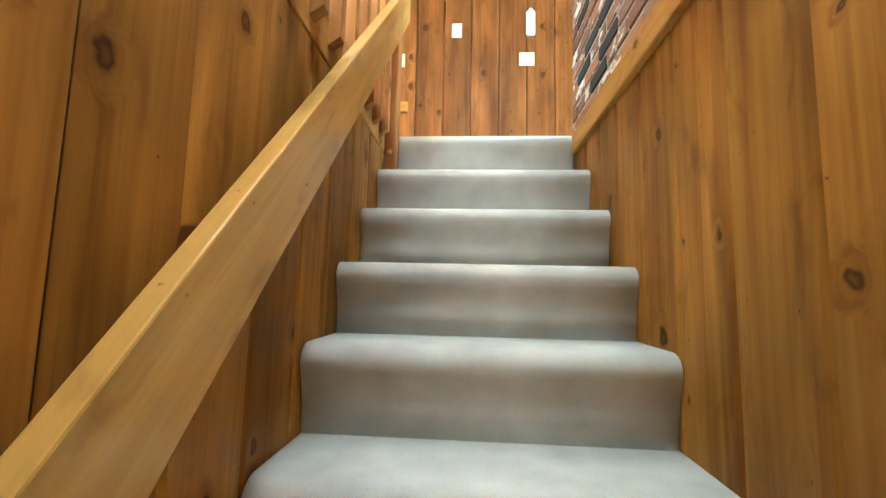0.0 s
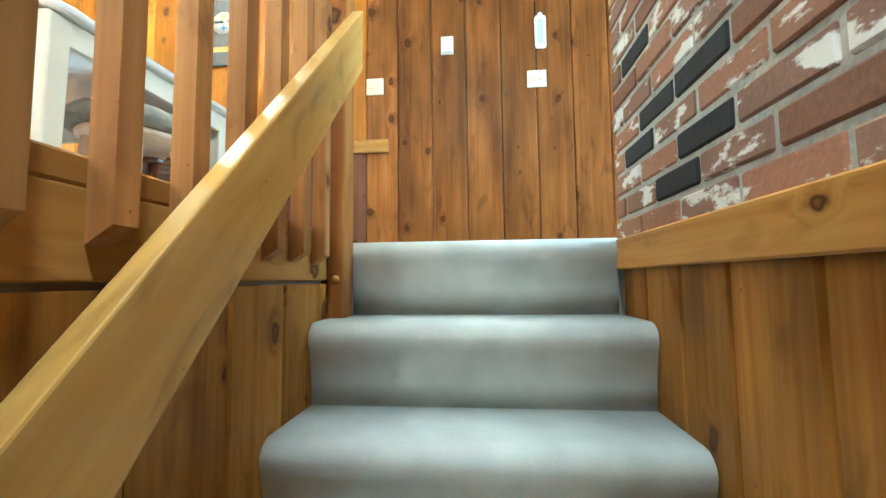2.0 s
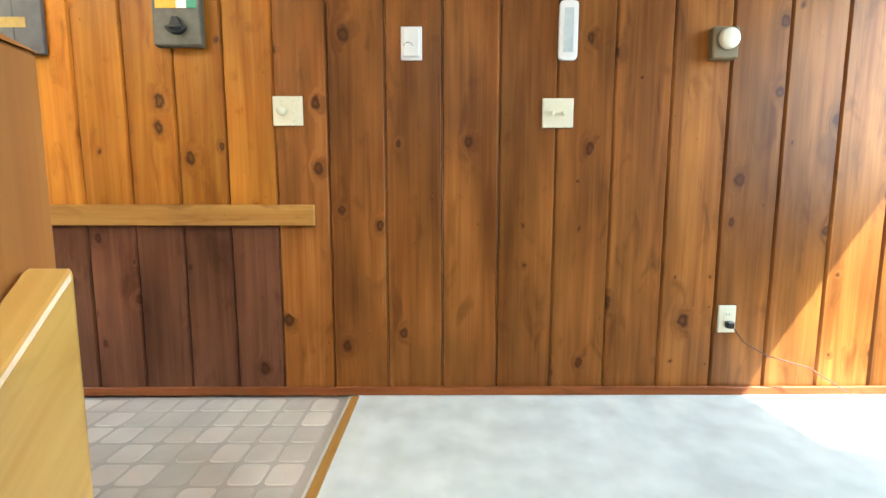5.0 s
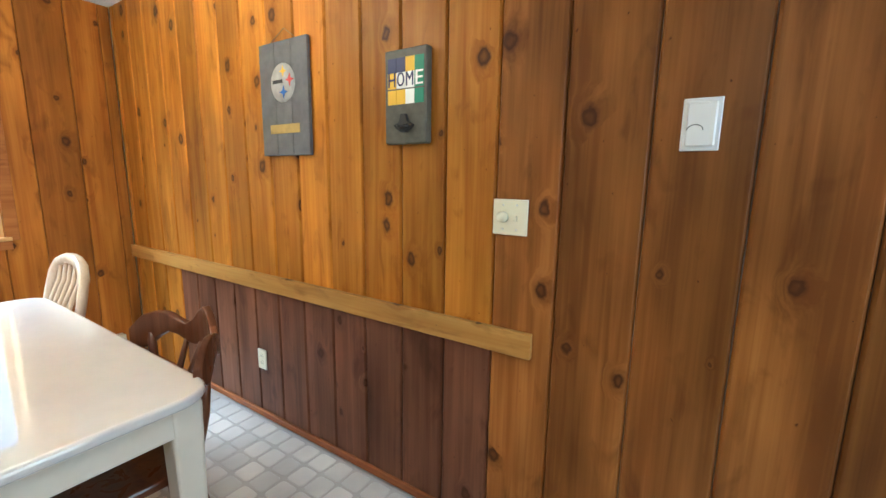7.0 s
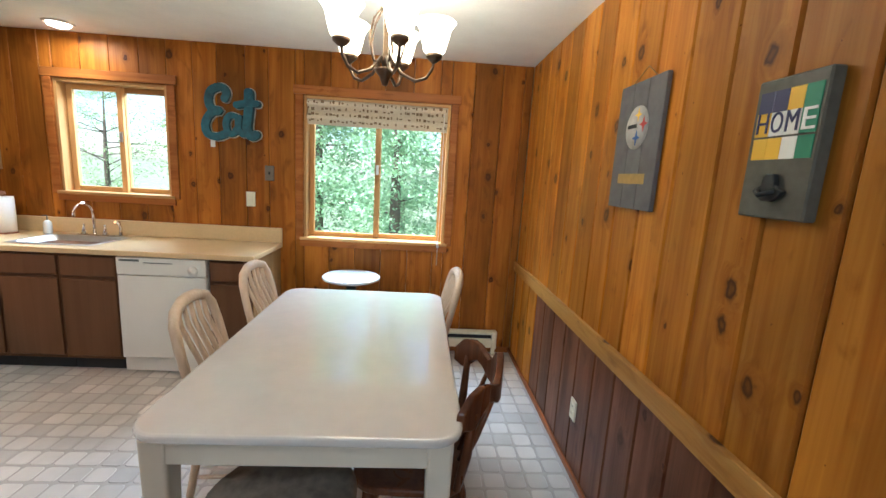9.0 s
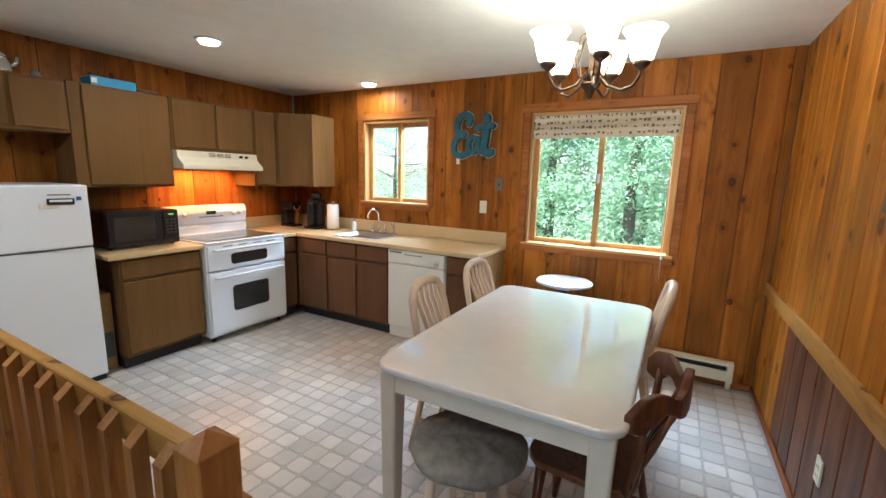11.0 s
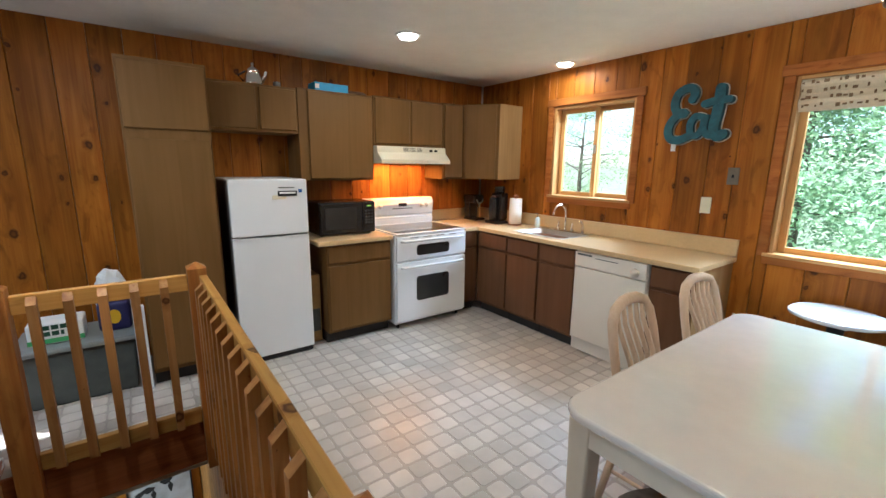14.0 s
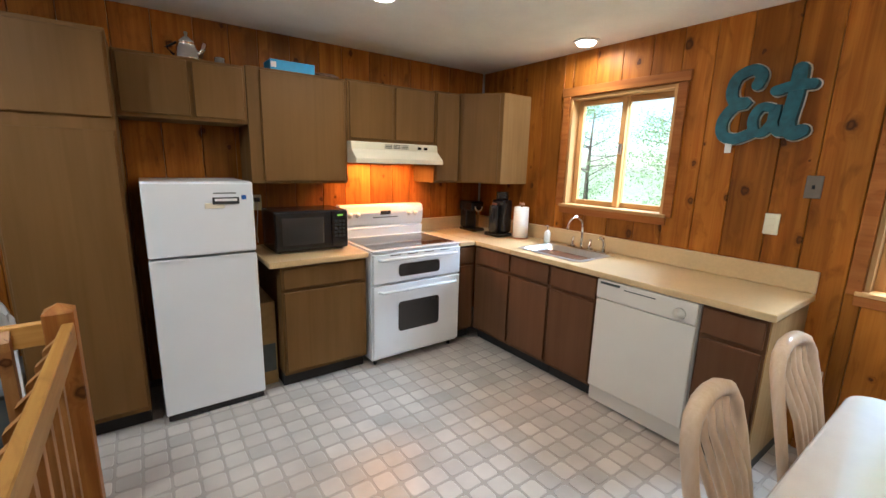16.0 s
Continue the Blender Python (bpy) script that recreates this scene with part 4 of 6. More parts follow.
for x, sx in ((TX0 + 0.03, 1), (TX1 - 0.03, -1)):
    for y, sy in ((TY0 + 0.03, 1), (TY1 - 0.03, -1)):
        bm = box(x, x + sx * 0.085, y, y + sy * 0.085, 0.0, TZ - 0.033, b=0.012, seg=3)
        for v in bm.verts:
            if v.co.z < 0.1:
                v.co.x = x + sx * 0.0425 + (v.co.x - x - sx * 0.0425) * 0.7
                v.co.y = y + sy * 0.0425 + (v.co.y - y - sy * 0.0425) * 0.7
        part("leg", bm, table_cream, tb, "cream painted leg")


def light_chair():
    """Bow-back chair with bent slats, its back to -y."""
    c = thing("dining_chair", (0, 0, 0), "pale whitewashed wooden chair with curved slat back", "chair", "pale chairs round the table")
    bm = prism(rounded(-0.20, 0.20, -0.19, 0.22, 0.06), 0.43, 0.455, "z", b=0.005)
    part("seat", bm, chair_wood, c)
    part("cushion", prism(rounded(-0.185, 0.185, -0.165, 0.205, 0.07), 0.456, 0.49, "z", b=0.012), cushion_mat, c, "grey tie-on seat cushion")
    for sx in (-1, 1):
        part("leg", tube([(sx * 0.18, 0.19, 0), (sx * 0.17, 0.17, 0.44)], [0.014, 0.02], 8), chair_wood, c)
        part("leg", tube([(sx * 0.19, -0.25, 0), (sx * 0.165, -0.17, 0.44)], [0.015, 0.02], 8), chair_wood, c)
    bow = [(-0.185, -0.17, 0.44), (-0.19, -0.20, 0.6), (-0.185, -0.24, 0.78), (-0.17, -0.262, 0.87), (-0.13, -0.275, 0.92), (-0.06, -0.283, 0.942), (0, -0.285, 0.946)]
    bow = bow + [(-x, y, z) for x, y, z in bow[-2::-1]]
    part("bow", tube(bow, [0.017, 0.018, 0.02, 0.022, 0.024, 0.026, 0.027, 0.026, 0.024, 0.022, 0.02, 0.018, 0.017], 10), chair_wood, c)
    for k in range(5):
        x = -0.105 + k * 0.0525
        pts = [(x * 0.85, -0.165, 0.45), (x * 0.92, -0.165, 0.56), (x, -0.20, 0.70), (x * 1.05, -0.262, 0.84), (x * 1.08, -0.278, 0.925)]
        part("slat", tube(pts, [0.009, 0.011, 0.012, 0.011, 0.009], 8), chair_wood, c)
    part("stretcher", tube([(-0.175, 0.18, 0.2), (-0.175, -0.21, 0.2)], 0.009), chair_wood, c)
    part("stretcher", tube([(0.175, 0.18, 0.2), (0.175, -0.21, 0.2)], 0.009), chair_wood, c)
    return c


ch = light_chair()
ch.matrix_basis = pose(-1.99, 2.225, 0, 0, 0, 3)
copy_thing(ch, pose(-2.63, 2.235, 0, 0, 0, -2))
copy_thing(ch, pose(-2.68, 2.905, 0, 0, 0, 183))


def brown_chair():
    """Captain's chair with turned spindles and a scrolled crest, its back to -y."""
    c = thing("dining_chair", (0, 0, 0), "dark brown wooden spindle-back chair with curved crest", "chair")
    bm = prism(rounded(-0.21, 0.21, -0.19, 0.22, 0.1), 0.425, 0.455, "z", b=0.008)
    part("seat", bm, brown_wood, c)
    for sx in (-1, 1):
        for y0, y1 in ((0.19, 0.15), (-0.22, -0.14)):
            part("leg", tube([(sx * 0.2, y0, 0), (sx * 0.19, y0 * 0.95, 0.12), (sx * 0.175, y0 * 0.86, 0.22), (sx * 0.165, y1, 0.43)], [0.013, 0.022, 0.016, 0.024], 10), brown_wood, c)
        part("stretcher", tube([(sx * 0.185, 0.17, 0.17), (sx * 0.185, -0.2, 0.17)], [0.01, 0.01], 8), brown_wood, c)
    crest = []
    for k in range(17):
        u = -1 + k / 8
        crest.append((0.27 * u, -0.30 + 0.15 * u * u, 0.80 + 0.022 * math.cos(3 * math.pi * u) - 0.02 * u * u))
    bm = bmesh.new()
    lo, hi = [], []
    for k, (x, y, z) in enumerate(crest):
        u = -1 + k / 8
        h = 0.05 + 0.02 * math.cos(2 * math.pi * u)
        if abs(u) > 0.9:
            h = 0.03
        lo.append((x, y, z - h)), hi.append((x, y, z + h))
    ring = []
    for (x, y, z), (x2, y2, z2) in zip(lo, hi):
        ring.append([bm.verts.new(p) for p in ((x, y - 0.014, z), (x, y + 0.014, z), (x2, y2 + 0.014, z2), (x2, y2 - 0.014, z2))])
    for a, b in zip(ring, ring[1:]):
        for j in range(4):
            bm.faces.new((a[j], a[(j + 1) % 4], b[(j + 1) % 4], b[j]))
    bm.faces.new(ring[0][::-1]), bm.faces.new(ring[-1])
    bmesh.ops.recalc_face_normals(bm, faces=bm.faces)
    bmesh.ops.bevel(bm, geom=bm.edges[:], offset=0.005, segments=2, affect="EDGES", profile=0.5)
    part("crest", bm, brown_wood, c)
    for sx in (-1, 1):
        part("back_post", tube([(sx * 0.185, -0.16, 0.45), (sx * 0.2, -0.185, 0.6), (sx * 0.225, -0.196, 0.77)], [0.014, 0.018, 0.013], 10), brown_wood, c)
    for k in range(4):
        x = -0.11 + k * 0.073
        y2 = -0.30 + 0.15 * (x / 0.27) ** 2
        part("spindle", tube([(x * 0.85, -0.17, 0.45), (x * 0.95, -0.22, 0.6), (x, y2, 0.77)], [0.008, 0.013, 0.008], 8), brown_wood, c)
    return c


bc = brown_chair()
bc.matrix_basis = pose(-1.65, 2.96, 0, 0, 0, 176)

sl = thing("stool", (-1.36, 2.54, 0), "low round wooden stool with grey padded cushion", "stool")
part("seat", lathe([(0.0, 0.43), (0.18, 0.43), (0.185, 0.445), (0.18, 0.455), (0, 0.455)], (-1.36, 2.54, 0), 28), chair_wood, sl)
bm = lathe([(0.0, 0.456), (0.20, 0.458), (0.228, 0.475), (0.232, 0.50), (0.21, 0.525), (0.12, 0.54), (0, 0.545)], (-1.36, 2.54, 0), 36)
for v in bm.verts:
    a = math.atan2(v.co.y - 2.54, v.co.x + 1.36)
    v.co.z += 0.006 * math.sin(7 * a) * (1 if v.co.z > 0.47 else 0)
part("cushion", bm, cushion_mat, sl, "creased grey velvet cushion")
for k in range(4):
    a = radians(45 + 90 * k)
    part("leg", tube([(-1.36 + 0.19 * math.cos(a), 2.54 + 0.19 * math.sin(a), 0), (-1.36 + 0.14 * math.cos(a), 2.54 + 0.14 * math.sin(a), 0.43)], [0.016, 0.022], 10), chair_wood, sl)


# ---- lamps ----
def ceiling_lamp(x, y, r, watts, label, color=WARM):
    c = thing("ceiling_light", (x, y, CEIL), label, "ceiling light", "flush ceiling lights")
    part("trim_ring", lathe([(r + 0.018, 0.0), (r + 0.016, -0.008), (r, -0.012), (r - 0.004, -0.004)], (x, y, CEIL - 0.0005), 28), plate_white, c)
    part("lens", lathe([(r - 0.004, -0.006), (r * 0.8, -0.026), (r * 0.4, -0.034), (0, -0.036)], (x, y, CEIL), 28), lens_mat, c, "glowing lens")
    lamp("ceiling_light_glow", "AREA", look((x, y, CEIL - 0.045), (x, y, 0)), watts, color, size=2 * r, size_y=2 * r)


ceiling_lamp(-1.92, 0.15, 0.075, 5, "small round flush ceiling light, switched on")
ceiling_lamp(-3.46, 0.33, 0.075, 3.5, "small round flush ceiling light above the sink, switched on")
# made-up third lamp, out of view, added to light the treads and railing
ceiling_lamp(0.1, 0.75, 0.12, 9, "round flush ceiling light added out of view to brighten the stairs", (1.0, 0.98, 0.92))

CX, CY = -2.05, 2.755
cl = thing("chandelier", (CX, CY, 1.95), "bronze five-arm chandelier with lit bell glass shades", "chandelier")
part("finial", lathe([(0, 1.945), (0.012, 1.95), (0.022, 1.98), (0.045, 2.005), (0.045, 2.012), (0.02, 2.02), (0, 2.02)], (CX, CY, 0), 16), bronze, cl)
part("stem", lathe([(0.012, 2.02), (0.02, 2.05), (0.012, 2.08), (0.012, 2.26), (0.02, 2.28), (0.006, 2.3)], (CX, CY, 0), 12), bronze, cl)
for k in range(5):
    a = radians(20 + 72 * k)
    ca, sa = math.cos(a), math.sin(a)
    prof = [(0.02, 2.06), (0.07, 2.0), (0.13, 1.975), (0.175, 1.99), (0.20, 2.03), (0.205, 2.065)]
    arm = part("arm", tube([(CX + r * ca, CY + r * sa, z) for r, z in prof], 0.007, 8), bronze, cl)
    prof = [(0.015, 2.26), (0.06, 2.2), (0.08, 2.12), (0.06, 2.04), (0.03, 2.03)]
    part("scroll", tube([(CX + r * ca, CY + r * sa, z) for r, z in prof], 0.005, 6), bronze, arm)
    sx, sy = CX + 0.205 * ca, CY + 0.205 * sa
    part("cup", lathe([(0.01, 2.055), (0.034, 2.075), (0.036, 2.088), (0.02, 2.09)], (sx, sy, 0), 14), bronze, arm)
    part("shade", lathe([(0.03, 2.086), (0.045, 2.10), (0.056, 2.14), (0.066, 2.185), (0.088, 2.215), (0.085, 2.218), (0.062, 2.185), (0.052, 2.14), (0.041, 2.102), (0.03, 2.09)], (sx, sy, 0), 20), shade_glass, arm, "cream bell-shaped glass shade, lit")
    part("bulb", lathe([(0.012, 2.092), (0.014, 2.11), (0.028, 2.145), (0.022, 2.17), (0, 2.18)], (sx, sy, 0), 12), bulb_mat, arm)
    lamp("chandelier_glow", "POINT", Matrix.Translation((sx, sy, 2.175)), 2.4, WARM, radius=0.03)
hook = part("ceiling_hook", lathe([(0, 2.40), (0.02, 2.405), (0.035, 2.42), (0.035, 2.44)], (CX, CY, 0.05), 14), bronze, cl)
part("canopy", lathe([(0, 2.40), (0.03, 2.405), (0.055, 2.425), (0.06, 2.44)], (CX + 0.30, CY - 0.36, 0.05), 16), bronze, cl)


def chain(points, nm="chain"):
    bm = bmesh.new()
    for k, (p, q) in enumerate(zip(points, points[1:])):
        p, q = Vector(p), Vector(q)
        d = (q - p)
        u = Vector((0, 0, 1)).cross(d) if k % 2 else d.cross(Vector((0, 0, 1))).cross(d)
        u = (u if u.length > 1e-6 else Vector((1, 0, 0))).normalized() * 0.008
        tube([p, p + 0.25 * d + u, p + 0.75 * d + u, q, p + 0.75 * d - u, p + 0.25 * d - u, p], 0.002, 5, into=bm)
    return bm


pts = []
for k in range(13):
    s = k / 12
    pts.append((CX + 0.30 * (1 - s), CY - 0.36 * (1 - s), 2.45 - 0.16 * (4 * s * (1 - s)) * 0.7))
part("chain", chain(pts), bronze, cl)
part("chain", chain([(CX, CY, 2.45 - 0.02 * k) for k in range(9)]), bronze, cl)
cl.location.z -= 0.05

# ---- wall fittings ----
def plate(name, label, x, z, w, h, material, extra, y=NORTH):
    t = thing(name, (x, y, z), label, name.replace("_", " "))
    part("plate", box(x - w / 2, x + w / 2, y - 0.009, y - 0.0005, z - h / 2, z + h / 2, b=0.002), material, t)
    yy = y - 0.0095
    if extra == "dimmer":
        part("knob", lathe([(0.019, 0), (0.018, 0.014), (0.0, 0.015)], (0, 0, 0), 18, m=pose(x - 0.024, yy, z, 90, 0, 0)), material, t)
        part("toggle", box(x + 0.018, x + 0.028, yy - 0.012, yy, z - 0.012, z + 0.006, b=0.002), material, t)
        for dx in (-0.024, 0.024):
            for dz in (-0.04, 0.04):
                part("screw", lathe([(0.004, 0), (0, 0.002)], (0, 0, 0), 8, m=pose(x + dx, yy, z + dz, 90, 0, 0)), steel, t)
    elif extra == "outlet":
        for dz in (-0.02, 0.02):
            s = part("socket", prism([(x + u, z + dz + v) for u, v in rounded(-0.016, 0.016, -0.014, 0.014, 0.008, 3)], yy - 0.002, yy, "y"), material, t)
            for dx in (-0.006, 0.006):
                part("slot", box(x + dx - 0.001, x + dx + 0.001, yy - 0.0028, yy - 0.0021, z + dz - 0.004, z + dz + 0.006), dark_rubber, s)
    elif extra == "switches":
        for dx in (-0.023, 0.023):
            part("toggle", box(x + dx - 0.005, x + dx + 0.005, yy - 0.012, yy, z - 0.012, z + 0.008, b=0.002), material, t)
    return t


plate("light_switch", "ivory double switch plate with dimmer knob", -0.713, 1.228, 0.122, 0.118, plate_ivory, "dimmer")
plate("light_switch", "ivory double switch plate on the pine wall", 0.40, 1.222, 0.128, 0.118, plate_ivory, "switches")
plate("wall_outlet", "ivory outlet below the chair rail", -2.155, 0.352, 0.07, 0.112, plate_ivory, "outlet")
ow = plate("wall_outlet", "ivory outlet with a black plug", 1.165, 0.35, 0.075, 0.12, plate_ivory, "outlet")
pl = thing("power_cord", (1.18, NORTH - 0.02, 0.33), "black plug with thin brown cord", "power cord")
part("plug", box(1.15, 1.18, NORTH - 0.04, NORTH - 0.0125, 0.315, 0.345, b=0.004), black_plastic, pl)
part("cord", tube([(1.18, NORTH - 0.035, 0.315), (1.22, NORTH - 0.04, 0.26), (1.32, NORTH - 0.05, 0.2), (1.5, NORTH - 0.06, 0.15), (1.7, NORTH - 0.08, 0.02)], 0.003, 6), mat("brown_cord", (0.12, 0.04, 0.02), 0.6), pl)
th = plate("wall_thermostat", "white rectangular thermostat on the pine wall", -0.203, 1.495, 0.086, 0.13, plate_white, "")
part("cover", box(-0.236, -0.17, NORTH - 0.022, NORTH - 0.0095, 1.44, 1.55, b=0.004), plate_white, th)
part("arc_mark", tube([(-0.215 + 0.018 * math.cos(radians(a)), NORTH - 0.0225, 1.48 + 0.014 * math.sin(radians(a))) for a in range(0, 181, 30)], 0.0012, 5), grey_plastic, th)
tm = thing("wall_thermometer", (0.43, NORTH - 0.01, 1.43), "slim white wall thermometer with rounded hanger", "thermometer")
bdy = part("body", prism([(u, v) for u, v in rounded(0.393, 0.470, 1.43, 1.66, 0.018, 4)], NORTH - 0.018, NORTH - 0.001, "y", b=0.003), plate_white, tm)
part("hanger", lathe([(0.017, -0.004), (0.017, 0.004), (0.009, 0.004), (0.009, -0.004)], (0, 0, 0), 16, m=pose(0.432, NORTH - 0.008, 1.668, 90, 0, 0)), plate_white, bdy)
part("scale", box(0.412, 0.45, NORTH - 0.0205, NORTH - 0.0185, 1.46, 1.63), mat("pale_scale", (0.55, 0.6, 0.6), 0.4, noise_scale=60), bdy)
dt = thing("wall_timer", (1.065, NORTH - 0.02, 1.43), "small brass-coloured wall timer with cream dial", "timer")
part("case", box(1.005, 1.11, NORTH - 0.04, NORTH - 0.001, 1.43, 1.555, b=0.006), mat("brass_paint", (0.16, 0.12, 0.06), 0.4, 0.4, noise_scale=40), dt)
part("dial", lathe([(0.042, 0), (0.04, 0.012), (0.03, 0.016), (0, 0.018)], (0, 0, 0), 24, m=pose(1.065, NORTH - 0.04, 1.505, 90, 0, 0)), plate_ivory, dt)

# plaque with round emblem
pq = thing("wall_plaque", (-1.84, NORTH - 0.02, 1.445), "weathered grey wooden plaque with round pale emblem", "plaque")
for k in range(3):
    part("plank", box(-2.01 + k * 0.113, -1.898 + k * 0.113, NORTH - 0.022, NORTH - 0.004, 1.445, 1.945, b=0.002), grey_plank, pq)
emb = part("emblem", lathe([(0.085, 0), (0.085, 0.002), (0, 0.002)], (0, 0, 0), 32, m=pose(-1.84, NORTH - 0.0222, 1.765, 90, 0, 0)), mat("emblem_paint", (0.42, 0.40, 0.38), 0.8, noise_scale=30, noise_amount=0.3), pq, "faded round pale emblem")


def diamond(x, z, s, material):
    o = []
    for k in range(4):
        a = radians(90 * k)
        o += [(x + s * math.cos(a), z + s * math.sin(a)), (x + 0.35 * s * math.cos(a + math.pi / 4), z + 0.35 * s * math.sin(a + math.pi / 4))]
    part("star_shape", prism(o, NORTH - 0.0258, NORTH - 0.0245, "y"), material, emb)


diamond(-1.79, 1.775, 0.03, red_paint), diamond(-1.835, 1.725, 0.03, blue_paint), diamond(-1.835, 1.815, 0.026, yellow)
part("bar", box(-1.91, -1.84, NORTH - 0.0258, NORTH - 0.0245, 1.765, 1.78), black_paint, emb)
part("lettering", box(-1.945, -1.735, NORTH - 0.0235, NORTH - 0.0222, 1.545, 1.585), gold_text, pq, "faded gold lettering band")
part("hanging_cord", tube([(-1.93, NORTH - 0.015, 1.945), (-1.84, NORTH - 0.006, 2.0), (-1.75, NORTH - 0.015, 1.945)], 0.0025, 6), mat("jute", (0.3, 0.18, 0.08), 0.9), pq)

# sign of cut plates with a bottle opener
hs = thing("home_sign", (-1.13, NORTH - 0.03, 1.475), "dark metal wall sign of cut number plates with bottle opener", "sign")
HX0, HX1 = -1.225, -1.035
part("board", box(HX0, HX1, NORTH - 0.035, NORTH - 0.001, 1.475, 1.805, b=0.004), metal_sign, hs)
yy = NORTH - 0.0352
cols = [navy, yellow, plate_white, green_paint]
rnd = random.Random(8)
for r in range(3):
    for c in range(4):
        if r == 1:
            continue
        x0 = HX0 + 0.016 + c * 0.041
        mt = (navy, navy, yellow, green_paint)[c] if r == 2 else (yellow, yellow, plate_white, green_paint)[c]
        part("plate_piece", box(x0, x0 + 0.040, yy - 0.002, yy, 1.615 + r * 0.055, 1.665 + r * 0.055), mt, hs)
for c, (letter, mt, lm) in enumerate((("H", yellow, navy), ("O", plate_white, navy), ("M", plate_white, navy), ("E", green_paint, plate_white))):
    x0 = HX0 + 0.016 + c * 0.041
    pc = part("plate_piece", box(x0, x0 + 0.040, yy - 0.0024, yy, 1.67, 1.725), mt, hs)
    part("letter", text_bm(letter, 0.07, 0.001, pose(x0 + 0.02, yy - 0.0034, 1.698, 90, 0, 0), 0.032), lm, pc)
op = part("bottle_opener", prism([(-1.13 + u, 1.545 + v) for u, v in [(-0.045, -0.005), (-0.03, -0.02), (-0.012, -0.03), (0.012, -0.03), (0.03, -0.02), (0.045, -0.005), (0.02, 0.008), (0.012, 0.035), (-0.012, 0.035), (-0.02, 0.008)]], yy - 0.014, yy, "y", b=0.003), black_paint, hs, "cast black bottle opener")
part("opener_lip", tube([(-1.155, yy - 0.014, 1.54), (-1.13, yy - 0.032, 1.53), (-1.105, yy - 0.014, 1.54)], 0.006, 8), black_paint, op)

# fittings on the west wall
def west_plate(name, label, y, z, material, sockets):
    t = thing(name, (WEST, y, z), label, name.replace("_", " "))
    part("plate", box(WEST + 0.0005, WEST + 0.008, y - 0.036, y + 0.036, z - 0.06, z + 0.06, b=0.002), material, t)
    if sockets:
        for dz in (-0.02, 0.02):
            part("socket", box(WEST + 0.0082, WEST + 0.0105, y - 0.016, y + 0.016, z + dz - 0.014, z + dz + 0.014, b=0.001), material, t)
    else:
        part("toggle", box(WEST + 0.0082, WEST + 0.02, y - 0.005, y + 0.005, z - 0.01, z + 0.01, b=0.001), dark_rubber, t)


west_plate("wall_outlet", "ivory outlet above the worktop", 1.547, 1.257, plate_ivory, True)
west_plate("light_switch", "dull steel switch plate on the pine wall", 1.70, 1.475, mat("dull_steel", (0.17, 0.14, 0.11), 0.5, 0.6, noise_scale=30), False)
west_plate("wall_outlet", "ivory outlet low beside the worktop end", 1.86, 0.43, plate_ivory, True)

# sign with brush letters, cut from weathered teal metal
es = thing("eat_sign", (WEST + 0.02, 1.42, 1.74), "weathered teal metal wall sign spelling Eat in script", "sign")


def stroke(points, width, nm="letter", lift=0.0):
    """A flat rounded stroke on the wall, y and z, as one band with a pale edge."""
    pts = [Vector((0, 1.425 + 0.87 * (y - 1.415), 1.925 + 0.9 * (z - 1.975))) for y, z in points]
    dense = []
    for k in range(len(pts) - 1):
        p0, p1, p2, p3 = pts[max(k - 1, 0)], pts[k], pts[k + 1], pts[min(k + 2, len(pts) - 1)]
        for s in range(6):
            t = s / 6
            dense.append(0.5 * (2 * p1 + (p2 - p0) * t + (2 * p0 - 5 * p1 + 4 * p2 - p3) * t * t + (3 * p1 - p0 - 3 * p2 + p3) * t ** 3))
    dense.append(pts[-1])

    def band(w, x0, x1):
        bm = bmesh.new()
        rings = []
        for k, p in enumerate(dense):
            d = (dense[min(k + 1, len(dense) - 1)] - dense[max(k - 1, 0)]).normalized()
            n = Vector((0, -d.z, d.y)) * w
            x1 += 0.00012
            rings.append([bm.verts.new((x, q.y, q.z)) for q, x in ((p - n, x0), (p - n, x1), (p + n, x1), (p + n, x0))])
        for a, b in zip(rings, rings[1:]):
            for j in range(4):
                bm.faces.new((a[j], a[(j + 1) % 4], b[(j + 1) % 4], b[j]))
        bm.faces.new(rings[0][::-1]), bm.faces.new(rings[-1])
        for p in (dense[0], dense[-1]):
            merge(bm, prism([(p.y + w * math.cos(radians(a)), p.z + w * math.sin(radians(a))) for a in range(0, 360, 30)], x0 + 0.0004, x1 + 0.0004, "x"))
        bmesh.ops.recalc_face_normals(bm, faces=bm.faces)
        return bm

    l = part(nm, band(width, WEST + 0.012, WEST + 0.036 + lift), teal, es)
    part("edge", band(width + 0.006, WEST + 0.004, WEST + 0.0118), rusty_white, l, "pale worn metal edge")


stroke([(1.36, 2.09), (1.37, 2.15), (1.32, 2.185), (1.24, 2.15), (1.215, 2.07), (1.24, 2.0), (1.31, 1.985), (1.24, 1.965), (1.185, 1.88), (1.20, 1.79), (1.28, 1.765), (1.37, 1.80)], 0.030)
stroke([(1.45, 1.945), (1.40, 1.95), (1.365, 1.89), (1.38, 1.81), (1.43, 1.80), (1.475, 1.87), (1.48, 1.96), (1.475, 1.85), (1.51, 1.80), (1.545, 1.80)], 0.024, lift=0.008)
stroke([(1.575, 2.15), (1.57, 2.0), (1.555, 1.85), (1.585, 1.785), (1.63, 1.80)], 0.034, lift=0.018)
stroke([(1.47, 2.04), (1.56, 2.06), (1.645, 2.06)], 0.026, lift=0.024)
part("tag", box(WEST + 0.037, WEST + 0.04, 1.26, 1.295, 1.655, 1.72), paper_white, es, "small white price tag")

